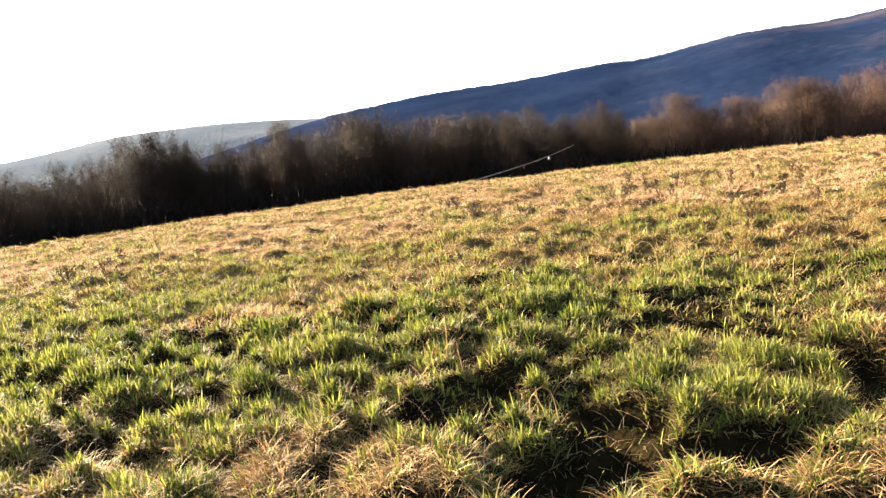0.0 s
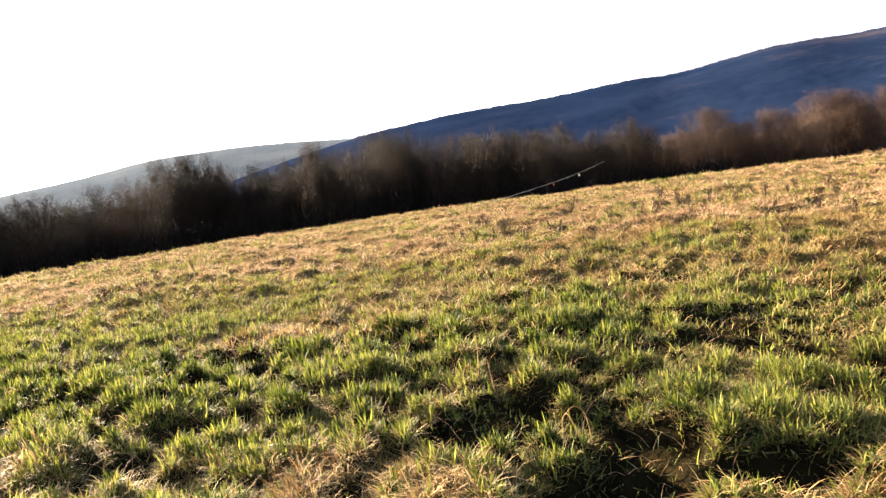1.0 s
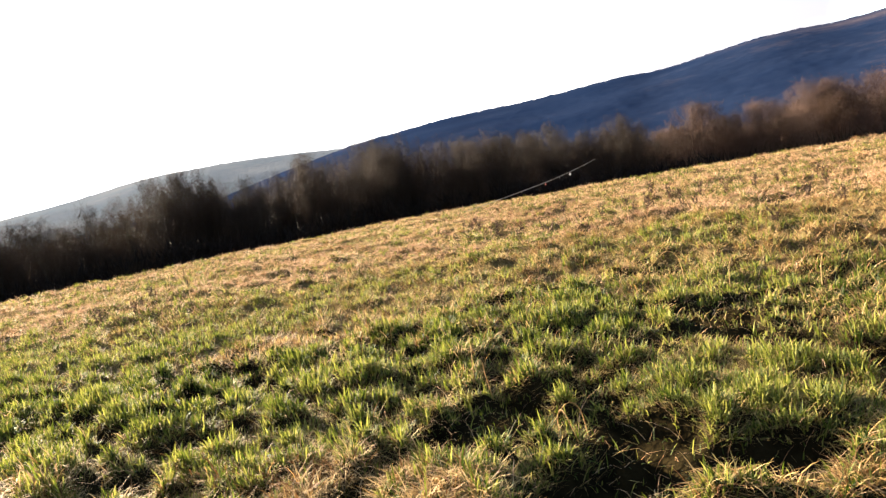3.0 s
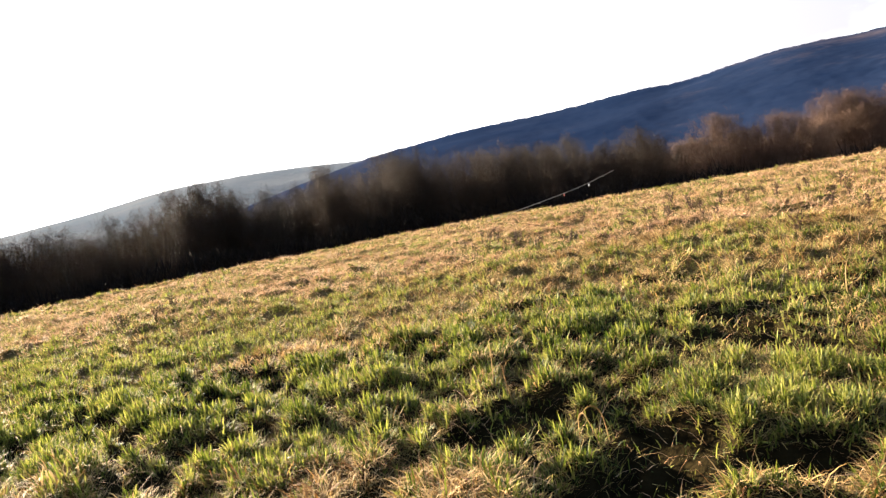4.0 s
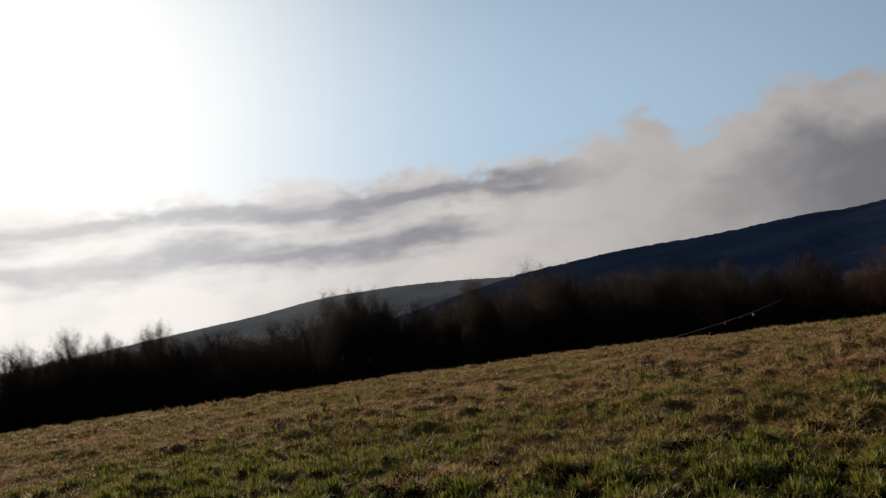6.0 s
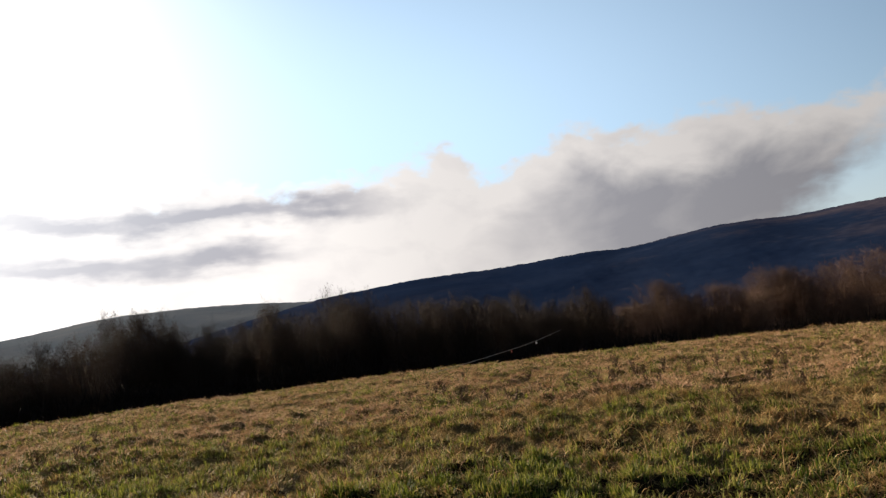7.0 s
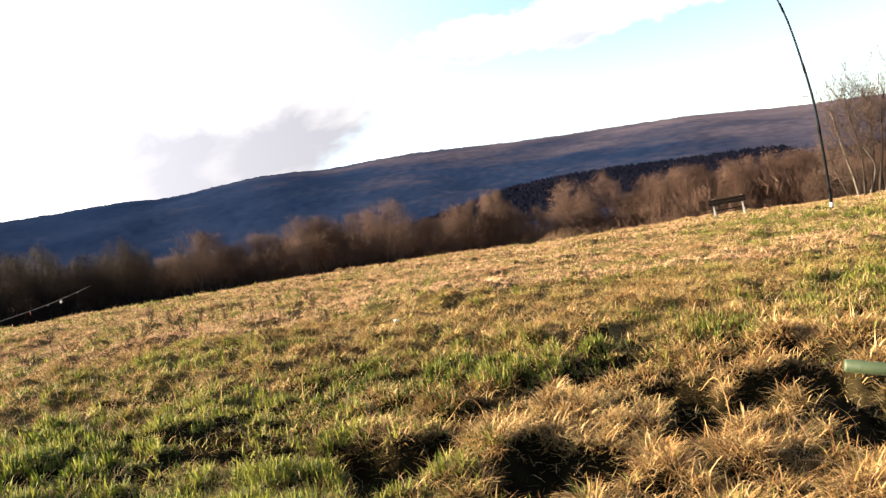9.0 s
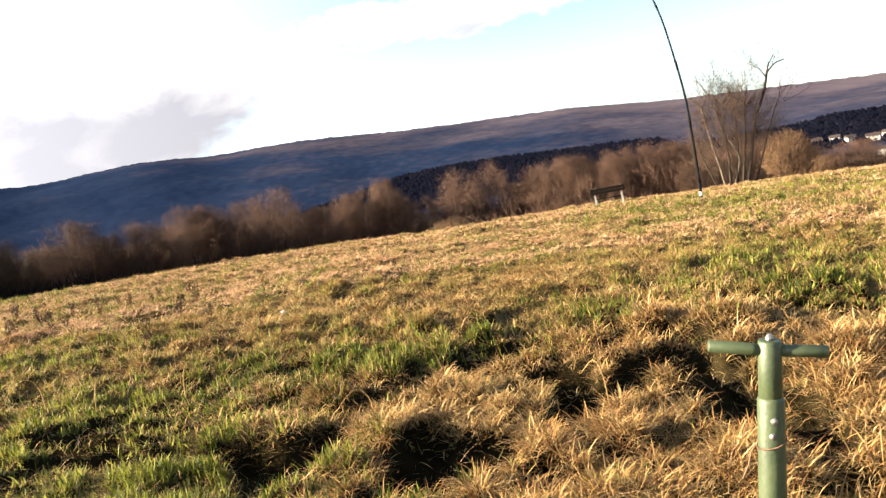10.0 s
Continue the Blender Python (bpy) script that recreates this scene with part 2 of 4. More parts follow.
M_STEEL = material("bare_steel", [(0.196, 0.185, 0.168), (0.336, 0.325, 0.308)], scale=40, rough=0.4, bump=0.4, bump_scale=90, metal=0.8)
M_RUST = material("rusty_wire", [(0.08, 0.04, 0.024), (0.176, 0.104, 0.064)], scale=60, rough=0.8, bump=0.3)
M_FIBRE = material("black_fibreglass", [(0.00259, 0.00259, 0.00288), (0.00505, 0.00505, 0.00575)], scale=5, rough=0.75, bump=0.1, spec=0.06)
M_FIBRE_BLUE = material("slate_fibreglass", [(0.0032, 0.00576, 0.00896), (0.00512, 0.00832, 0.0122)], scale=5, rough=0.75, bump=0.1, spec=0.06)
M_WHITE = material("white_tape", [(0.304, 0.295, 0.278), (0.367, 0.358, 0.345)], scale=20, rough=0.6, bump=0.2)
M_PALE = material("pale_fibreglass", [(0.109, 0.0982, 0.0916), (0.144, 0.131, 0.122)], scale=8, rough=0.4, bump=0.1, spec=0.5)
M_RED = material("red_tag", [(0.28, 0.048, 0.04), (0.36, 0.08, 0.064)], scale=20, rough=0.7, bump=0.1)
M_PLANK = material("weathered_planks", [(0.00182, 0.00114, 0.000936), (0.00336, 0.00218, 0.00176), (0.0052, 0.00362, 0.00285)], scale=6, rough=0.7, bump=0.5, bump_scale=40, bump_dist=0.006, spec=0.04)
M_CONCRETE = material("pale_concrete", [(0.15, 0.139, 0.122), (0.208, 0.197, 0.175)], scale=5, bump=0.4, bump_scale=50, bump_dist=0.006)
M_RENDER = material("white_render", [(0.238, 0.23, 0.219), (0.307, 0.303, 0.292)], scale=0.4, bump=0.2, bump_scale=4)
M_TILE = material("roof_tiles", [(0.0157, 0.0112, 0.0108), (0.0314, 0.0196, 0.0169)], scale=0.5, bump=0.5, bump_scale=5, per_object=0.8)
M_GLASS = material("window_glass", [(0.016, 0.02, 0.024), (0.032, 0.036, 0.04)], scale=1, rough=0.08, bump=0, spec=0.6)

# ------------------------------------------------------------------ helpers


def mesh_of(name, verts, polys):
    """A mesh from an (n,3) array and a list of (m,k) index arrays."""
    me = bpy.data.meshes.new(name)
    me.vertices.add(len(verts))
    me.vertices.foreach_set("co", np.ascontiguousarray(verts, np.float32).ravel())
    loops = np.concatenate([p.ravel() for p in polys]).astype(np.int32)
    sizes = np.concatenate([np.full(len(p), p.shape[1], np.int32) for p in polys])
    me.loops.add(len(loops))
    me.loops.foreach_set("vertex_index", loops)
    me.polygons.add(len(sizes))
    starts = np.zeros(len(sizes), np.int32)
    starts[1:] = np.cumsum(sizes)[:-1]
    me.polygons.foreach_set("loop_start", starts)
    me.update(calc_edges=True)
    me.validate()
    return me


def smooth(me, on=True):
    me.polygons.foreach_set("use_smooth", np.full(len(me.polygons), on))
    return me


def np_part(name, me, mat, parent=None, label=""):
    ob = new(name, me)
    if not me.materials:
        me.materials.append(mat)
    ob.parent = parent
    if label:
        ob["label"] = label
    return ob


def part(name, bm, mat, parent=None, label=""):
    me = bpy.data.meshes.new(name)
    bm.to_mesh(me)
    bm.free()
    return np_part(name, me, mat, parent, label)


def hash2(ix, iy, seed):
    v = np.sin(ix * 127.1 + iy * 311.7 + seed * 74.7) * 43758.5453
    return v - np.floor(v)


def vnoise(x, y, seed=0):
    ix, iy = np.floor(x), np.floor(y)
    fx, fy = x - ix, y - iy
    fx, fy = fx * fx * (3 - 2 * fx), fy * fy * (3 - 2 * fy)
    a, b = hash2(ix, iy, seed), hash2(ix + 1, iy, seed)
    c, d = hash2(ix, iy + 1, seed), hash2(ix + 1, iy + 1, seed)
    return (a * (1 - fx) + b * fx) * (1 - fy) + (c * (1 - fx) + d * fx) * fy


def fbm(x, y, seed=0, octaves=4):
    out, amp, tot = 0, 1.0, 0
    for o in range(octaves):
        out, tot = out + amp * vnoise(x * 2 ** o, y * 2 ** o, seed + o), tot + amp
        amp *= 0.5
    return out / tot


def domes(x, y, cell, seed, sharp=0.7):
    """Height 0..1 of scattered domes, with the way out from the dome's centre and a random value for each."""
    best = np.zeros_like(x)
    ox, oy, rnd = np.zeros_like(x), np.zeros_like(x), np.zeros_like(x)
    gx, gy = np.floor(x / cell), np.floor(y / cell)
    for i in (-1, 0, 1):
        for j in (-1, 0, 1):
            cx, cy = gx + i, gy + j
            a, b, k = hash2(cx, cy, seed), hash2(cx, cy, seed + 1), hash2(cx, cy, seed + 2)
            px, py = (cx + a) * cell, (cy + b) * cell
            rad = cell * (0.26 + 0.34 * k)
            d2 = ((x - px) ** 2 + (y - py) ** 2) / rad ** 2
            hgt = np.clip(1 - d2, 0, 1) ** sharp * (0.35 + 0.65 * hash2(cx, cy, seed + 3))
            up = hgt > best
            best = np.where(up, hgt, best)
            ox, oy, rnd = np.where(up, x - px, ox), np.where(up, y - py, oy), np.where(up, k, rnd)
    return best, ox, oy, rnd


def az_of(x, y):
    return np.degrees(np.arctan2(-x, y))


def ease(v, lo, hi):
    t = np.clip((v - lo) / (hi - lo), 0, 1)
    return t * t * (3 - 2 * t)


def crest(az):
    """Distance at which the field rolls over and falls away."""
    return 33.0 + 11.0 * ease(-az, 53.0, 61.0) * (1 - ease(-az, 110, 150)) + 4.0 * ease(az, 22.0, 45.0)


def land(x, y):
    r = np.hypot(x, y)
    az = az_of(x, y)
    rc = crest(az)
    z = -(0.20 + 0.15 * ease(-az, 36.0, 66.0) + 0.07 * ease(az, 5.0, 30.0)) * (np.minimum(r, 60.0) / 33.0) ** 2
    over = np.maximum(r - rc, 0)
    soft = over * over / (over + 6.0)
    fall = -0.125 * np.minimum(soft, 60.0) - 0.025 * np.clip(soft - 60.0, 0, 360.0)
    seat = spot(-62.75, 42.0)
    fall = fall - 0.10 * np.exp(-((x - seat.x) ** 2 + (y - seat.y) ** 2) / 14.0)
    return z + fall + 0.10 * (fbm(x / 6.0, y / 6.0, 3, 2) - 0.5) * ease(r, 3.0, 8.0) * (1 - ease(r, 26, 33))


# Placed to fit dark spots in the camera's view, shade behind tussocks.
HOLES = [(-5.0, 4.4, 0.2), (-27.3, 5.66, 0.3), (-26.7, 3.7, 0.21), (-6.3, 5.51, 0.15), (0.5, 5.35, 0.13), (12.0, 7.27, 0.27), (17.9, 5.3, 0.16), (23.1, 5.14, 0.29), (-12.0, 4.2, 0.14),
         (-13.2, 4.67, 0.16), (-1.7, 8.55, 0.16), (5.0, 11.97, 0.27), (-20.5, 9.24, 0.16), (7.7, 3.77, 0.17), (24.6, 8.33, 0.22), (-34.5, 7.32, 0.16), (-24.9, 6.0, 0.32),
         (-36.3, 8.82, 0.26), (-53.2, 4.01, 0.18), (-62.4, 5.16, 0.22), (-71.1, 4.53, 0.21), (-61.9, 6.08, 0.16), (-56.4, 3.76, 0.14), (-31.8, 5.84, 0.16),
         (-67.3, 3.72, 0.14), (-42.0, 6.08, 0.16), (-74.9, 13.02, 0.4), (-78.3, 7.3, 0.14), (-20.2, 8.89, 0.2), (-72.0, 5.77, 0.18)]


def hollow(x, y):
    """0..1 hollows between the tussocks that stand in for their black shade, longer across the slope."""
    u, v = x * 0.94 + y * 0.34, y * 0.94 - x * 0.34
    f = 0.62 * fbm(u / 0.8, v / 0.42, 91, 2) + 0.38 * fbm(u / 2.6, v / 1.9, 95, 2)
    k = np.zeros_like(f)
    for az, r, w in HOLES:
        p = spot(az, r)
        du, dv = (x - p.x) / (1.25 * w), (y - p.y) / (1.25 * w)
        k = np.maximum(k, np.exp(-(du * du + dv * dv)))
    wild = ease(f, 0.61, 0.665) * (1 - 0.9 * ease(np.hypot(x, y), 5.5, 9.0))
    return np.maximum(wild, ease(k + 0.6 * (fbm(x / 0.3, y / 0.3, 99, 2) - 0.5), 0.4, 0.75))


def tufts(x, y):
    r = np.hypot(x, y)
    wx, wy = x + 0.16 * (fbm(x / 0.3, y / 0.3, 71, 2) - 0.5), y + 0.16 * (fbm(x / 0.3, y / 0.3, 75, 2) - 0.5)
    a, ax, ay, ar = domes(wx, wy, 0.72, 11, 0.5)
    b, bx, by, br = domes(wx, wy, 0.31, 31, 0.6)
    patch = 0.2 + 1.5 * fbm(x / 2.4, y / 2.4, 8, 3)
    ha, hb = a * 0.17 * patch, b * 0.14 * patch
    seat = spot(-62.75, 40.5)
    clear = 1 - 0.85 * np.exp(-((x - seat.x) ** 2 + (y - seat.y) ** 2) / 9.0)
    keep = (1 - ease(r, 45, 60)) * (1 + 0.1 * ease(r, 7, 16)) * ease(r, 0.5, 2.0) * clear
    big = ha > hb
    return (np.maximum(ha, hb) + 0.4 * np.minimum(ha, hb)) * keep - 0.15 * hollow(x, y) * ease(r, 1.5, 2.5) * (1 - ease(r, 24, 32)), np.where(big, ax, bx), np.where(big, ay, by), np.where(big, ar, br)


GREENS = [(16.2, 9.86, 1.6), (11.0, 5.93, 1.5), (2.1, 6.33, 1.3), (-27.4, 5.77, 1.5), (-17.4, 5.16, 1.5), (-28.4, 8.15, 1.2), (-41.4, 8.19, 1.3), (-72.0, 9.15, 1.4), (-18.8, 6.86, 1.3),
          (-74.9, 11.06, 1.6), (0.2, 4.46, 1.2), (-11.5, 3.97, 0.8), (-21.5, 4.07, 1.0), (-14.4, 3.67, 0.8), (-28.4, 4.37, 1.0), (-7.7, 4.66, 0.9), (24.2, 7.4, 1.6), (-56.4, 7.33, 1.2),
          (30.5, 12.09, 2.5), (22, 13, 4.0), (-70, 25, 7.0), (-79, 20, 6.0), (-74, 33, 7.0)]
STRAWS = [(10.1, 8.79, 1.0), (24.9, 4.85, 0.7), (10.2, 3.77, 0.8), (1.9, 8.38, 1.1), (-35.2, 10.35, 1.6), (-48.3, 9.66, 1.6), (-48.2, 4.32, 1.2), (-68.6, 4.87, 1.5), (-77.4, 4.48, 1.6),
          (-60.6, 5.63, 1.2), (-4.8, 5.06, 0.4), (-38.8, 5.88, 1.0), (-84.1, 5.76, 2.0)]


def greenness(x, y):
    r = np.hypot(x, y)
    g = 0.52 - 0.40 * ease(r, 7.5, 15.0) - 0.10 * ease(-az_of(x, y), 30.0, 50.0) + 1.2 * (fbm(x / 1.6, y / 1.6, 21, 3) - 0.5) + 1.3 * (fbm(x / 0.35, y / 0.35, 25, 2) - 0.5)
    for sign, spots in ((0.34, GREENS), (-0.5, STRAWS)):
        for az, rr, w in spots:
            p = spot(az, rr)
            g = g + sign * np.exp(-((x - p.x) ** 2 + (y - p.y) ** 2) / w ** 2)
    return g


def ground_z(x, y):
    x, y = np.asarray([x], float), np.asarray([y], float)
    return float((land(x, y) + tufts(x, y)[0])[0])


# ------------------------------------------------------------------ ground
def build_ground():
    az = np.concatenate([np.arange(-96, 60, 0.42), np.arange(60, 264, 1.5)])
    r = [0.0, 0.6, 1.2, 1.8, 2.4]
    while r[-1] < 60:
        r.append(r[-1] * 1.0135 + 0.006)
    while r[-1] < 4600:
        r.append(r[-1] * 1.09)
    r = np.array(r[1:])
    A, R = np.meshgrid(np.radians(az), r)
    X, Y = -np.sin(A) * R, np.cos(A) * R
    Z = land(X, Y) + tufts(X, Y)[0]
    n, m = X.shape
    verts = np.stack([X.ravel(), Y.ravel(), Z.ravel()], 1)
    idx = np.arange(n * m).reshape(n, m)
    nx = np.roll(idx, -1, axis=1)
    quads = np.stack([idx[:-1], nx[:-1], nx[1:], idx[1:]], -1).reshape(-1, 4)[:, ::-1]
    verts = np.vstack([verts, [[0, 0, 0.0]]])
    fan = np.stack([np.full(m, n * m), idx[0], nx[0]], 1)
    me = smooth(mesh_of("ground", verts, [quads[:, ::-1], fan]))
    me.materials.append(M_THATCH)
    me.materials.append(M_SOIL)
    cen = np.empty(len(me.polygons) * 3, np.float32)
    me.polygons.foreach_get("center", cen)
    cen = cen.reshape(-1, 3).astype(float)
    # within about 8.5 m of the eye, the soil with shade in its colour
    near_eye = np.hypot(cen[:, 0], cen[:, 1]) + 5.0 * (fbm(cen[:, 0] / 1.5, cen[:, 1] / 1.5, 88, 3) - 0.5) < 8.5
    me.polygons.foreach_set("material_index", near_eye.astype(np.int32))
    ob = np_part("ground", me, M_THATCH)
    tagged(ob, "rough winter meadow rolling over a low crest", "ground", kind="structure")


build_ground()


# ------------------------------------------------------------------ hills
def profile(table, az):
    t = sorted(table)
    return np.interp(az, [a for a, _ in t], [e for _, e in t])


NEAR_RIDGE = [(40, -0.2), (14, 1.0), (8, 2.37), (2.85, 3.36), (0.6, 3.74), (-2.3, 3.92), (-5.1, 4.22), (-9.1, 4.3), (-13.1, 4.33), (-18, 4.67), (-20.4, 4.62), (-21.5, 4.52), (-25.4, 5.0), (-28.9, 5.33),
              (-34.4, 5.1), (-35.9, 5.28), (-40.8, 5.42), (-47, 5.08), (-53.8, 4.9), (-60.3, 4.78), (-64.3, 4.4), (-67.2, 4.12), (-74, 3.73), (-77.4, 3.55), (-81.4, 3.27), (-95, 3.0), (-120, 2.0), (-150, 0.0)]
FAR_RIDGE = [(60, 0.3), (41.8, 0.75), (31.8, 1.87), (26.3, 2.53), (21.8, 2.99), (17.3, 3.72), (14.25, 3.82), (10.75, 3.88), (6.35, 3.72), (2.85, 3.42), (-6, 3.18), (-20, 2.37)]


def hill_base(table, r0, r1, az, r, tree_h=9.0):
    """Height of a hill's forest floor at an azimuth and distance."""
    s = (r - r0) / (r1 - r0)
    skyline = sum(profile(table, az + d) for d in np.linspace(-1.5, 1.5, 9)) / 9
    top = EYE + r1 * np.tan(np.radians(skyline))
    foot, full = ease(np.zeros(1), -0.25, 1.12)[0], ease(np.ones(1), -0.25, 1.12)[0]
    rise = np.where(s < 1, (ease(s, -0.25, 1.12) - foot) / (full - foot), 1 - (s - 1) * 0.6)
    a = np.radians(az)
    gully = (fbm(-np.sin(a) * r / 240, np.cos(a) * r / 240, 41, 3) - 0.5) * 14 * np.clip(s, 0, 1) * np.clip(1 - s, 0, 1) * 4
    return -18 + (top - tree_h * 0.5 + 18) * rise + gully


def build_hill(name, table, r0, r1, mat, label, tree_h, step):
    az = np.arange(min(a for a, _ in table), max(a for a, _ in table), step)
    s = np.concatenate([np.linspace(0, 1, 110), np.linspace(1.04, 1.5, 8)])
    D, S = np.meshgrid(az, s)
    R = r0 + (r1 - r0) * S
    A = np.radians(D)
    X, Y = -np.sin(A) * R, np.cos(A) * R
    crowns = (fbm(X / 11, Y / 11, 51, 3) - 0.1) * tree_h * (0.12 + 0.55 * ease(S, 0.9, 1.0))
    Z = hill_base(table, r0, r1, D, R, tree_h) + crowns * ease(S, 0.02, 0.1)
    n, m = X.shape
    idx = np.arange(n * m).reshape(n, m)
    q = np.stack([idx[:-1, :-1], idx[:-1, 1:], idx[1:, 1:], idx[1:, :-1]], -1).reshape(-1, 4)
    me = smooth(mesh_of(name, np.stack([X.ravel(), Y.ravel(), Z.ravel()], 1), [q]))
    ob = np_part(name, me, mat)
    tagged(ob, label, "hill", kind="structure")


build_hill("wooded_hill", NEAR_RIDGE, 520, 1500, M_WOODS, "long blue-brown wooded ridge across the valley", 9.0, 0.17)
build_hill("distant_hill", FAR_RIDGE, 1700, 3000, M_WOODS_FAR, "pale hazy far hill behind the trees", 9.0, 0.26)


# ------------------------------------------------------------------ grass
def blades(name, xy, length, width, lean, mat, label, levels, out_dir, seed, stray=1.3):
    """One object of many tapering, drooping blades."""
    rng = np.random.default_rng(seed)
    n = len(xy)
    x, y = xy[:, 0], xy[:, 1]
    z = land(x, y) + tufts(x, y)[0] - 0.012
    th = out_dir + rng.normal(0, 1, n) * stray
    hx, hy = np.cos(th), np.sin(th)
    wa = th + math.pi / 2 + rng.normal(0, 0.5, n)
    wx, wy = np.cos(wa) * width / 2, np.sin(wa) * width / 2
    vs = []
    ts = {3: [0.0, 0.38, 0.72, 1.0], 2: [0.0, 0.55, 1.0], 1: [0.0, 1.0]}[levels]
    drp = rng.uniform(0.35, 1.15, n) * np.sin(lean)
    for t in ts:
        fwd = length * np.sin(lean) * (0.40 * t + 0.42 * t * t)
        up = length * (np.cos(lean * 0.75) * t * 1.05 - 0.62 * drp * t * t)
        c = np.stack([x + hx * fwd, y + hy * fwd, z + up], 1)
        if t == 1.0:
            vs.append(c)
        else:
            o = np.stack([wx, wy, np.zeros(n)], 1) * (1.0 - 0.35 * t)
            vs += [c - o, c + o]
    k = len(vs)
    verts = np.stack(vs, 1).reshape(-1, 3)
    b = np.arange(n)[:, None] * k
    polys = [b + np.array([[2 * i, 2 * i + 1, 2 * i + 3, 2 * i + 2]]) for i in range(levels - 1)] + [b + np.array([[k - 3, k - 2, k - 1]])]
    me = mesh_of(name, verts, polys)
    ob = np_part(name, me, mat)
    tagged(ob, label, "grass", kind="stuff")


def sector(n, r0, r1, rng, a0=-92.0, a1=50.0):
    r = np.sqrt(rng.uniform(r0 * r0, r1 * r1, n))
    a = np.radians(rng.uniform(a0, a1, n))
    return np.stack([-np.sin(a) * r, np.cos(a) * r], 1)


def build_grass():
    rng = np.random.default_rng(5)
    zones = [  # inner, outer, blades a square metre, width, two-part blades
        (2.4, 5.0, 7200, 0.0076, 3), (5.0, 8.5, 3600, 0.0105, 2), (8.5, 14.0, 1900, 0.015, 1), (14.0, 24.0, 1150, 0.017, 1), (24.0, 50.0, 380, 0.027, 1)]
    wind = math.radians(200)
    seat = spot(-62.75, 40.5)
    for r0, r1, dens, wid, lev in zones:
        area = math.radians(142) / 2 * (r1 * r1 - r0 * r0)
        p = sector(int(area * dens), r0, r1, rng)
        p = p[np.hypot(p[:, 0], p[:, 1]) < crest(az_of(p[:, 0], p[:, 1])) + 7]
        h, ox, oy, rnd = tufts(p[:, 0], p[:, 1])
        g = greenness(p[:, 0], p[:, 1]) + rng.normal(0, 0.36, len(p))
        out = np.arctan2(oy, ox)
        bare = fbm(p[:, 0] / 0.5, p[:, 1] / 0.5, 61, 2)
        keep = rng.uniform(0, 1, len(p)) < (0.42 if r0 < 5 else 0.34) + (0.35 + 0.3 * float(r0 > 12)) * bare + 5.5 * h * bare
        gap = hollow(p[:, 0], p[:, 1])
        keep &= rng.uniform(0, 1, len(p)) > 0.93 * gap
        h = np.maximum(h, 0)
        for kind in (0, 1):
            s = keep & ((g > 0.5) if kind else (g <= 0.5))
            n = int(s.sum())
            hh = h[s]
            # blades spring from the heart of their tussock and arch outwards
            pull = (0.2 if kind else 0.16) * (hh > 0.03)
            q = p[s] - np.stack([ox[s], oy[s]], 1) * pull[:, None]
            if kind:
                ln = rng.uniform(0.05, 0.145, n) * (0.8 + 1.6 * hh) * (1 + wid * 7)
                blades("green_grass", q, ln, wid * rng.uniform(0.7, 1.35, n), rng.uniform(0.15, 1.35, n), M_GREEN, "short green winter grass in the meadow", lev, out[s], int(r0 * 10), 1.7)
            else:
                ln = rng.uniform(0.09, 0.28, n) * (0.7 + 1.3 * hh) * (1 + wid * 4) * (0.4 + 0.6 * (np.hypot(q[:, 0] - seat.x, q[:, 1] - seat.y) > 3.5))
                mixd = np.where(rng.uniform(0, 1, n) < 0.7, out[s], wind)
                # beyond 12 m dry blades take the tone that has distance haze in it
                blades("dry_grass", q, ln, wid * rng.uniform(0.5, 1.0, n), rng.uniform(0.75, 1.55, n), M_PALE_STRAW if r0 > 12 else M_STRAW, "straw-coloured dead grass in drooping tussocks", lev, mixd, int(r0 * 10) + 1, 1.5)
    # flattened litter that mats the ground between the tussocks
    for r0, r1, dens, wid in ((2.4, 6.0, 7600, 0.0065), (6.0, 14.0, 1500, 0.012)):
        n = int(math.radians(142) / 2 * (r1 * r1 - r0 * r0) * dens)
        p = sector(n, r0, r1, rng)
        p = p[rng.uniform(0, 1, n) > 0.97 * hollow(p[:, 0], p[:, 1])]
        n = len(p)
        blades("grass_litter", p, rng.uniform(0.07, 0.2, n), wid * rng.uniform(0.6, 1.2, n), rng.uniform(0.8, 1.5, n), M_LITTER, "flattened brown grass litter between tussocks", 1, rng.uniform(0, 6.28, n), 900 + int(r0))
    # long pale stems that lie across the sward
    for r0, r1, dens, wid in ((2.4, 7.0, 34, 0.0032), (7.0, 16.0, 20, 0.006)):
        n = int(math.radians(142) / 2 * (r1 * r1 - r0 * r0) * dens)
        p = sector(n, r0, r1, rng)
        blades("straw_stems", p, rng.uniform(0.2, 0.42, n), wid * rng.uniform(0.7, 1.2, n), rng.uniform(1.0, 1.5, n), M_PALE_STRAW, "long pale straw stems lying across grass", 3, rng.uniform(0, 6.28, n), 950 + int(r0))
    # the same meadow under the eye and behind it, more thinly
    for r0, r1, a0, a1, dens, wid in ((0.0, 2.4, -180, 180, 2600, 0.008), (2.4, 12.0, 50, 268, 520, 0.014), (12.0, 40.0, 50, 268, 60, 0.035)):
        n = int(math.radians(a1 - a0) / 2 * (r1 * r1 - r0 * r0) * dens)
        p = sector(n, r0, r1, rng, a0, a1)
        dry = greenness(p[:, 0], p[:, 1]) + rng.normal(0, 0.26, n) <= 0.5
        h, ox, oy, rnd = tufts(p[:, 0], p[:, 1])
        out = np.arctan2(oy, ox)
        for s, mat, name, label in ((dry, M_STRAW, "dry_grass", "straw-coloured dead grass in drooping tussocks"), (~dry, M_GREEN, "green_grass", "short green winter grass in the meadow")):
            m = int(s.sum())
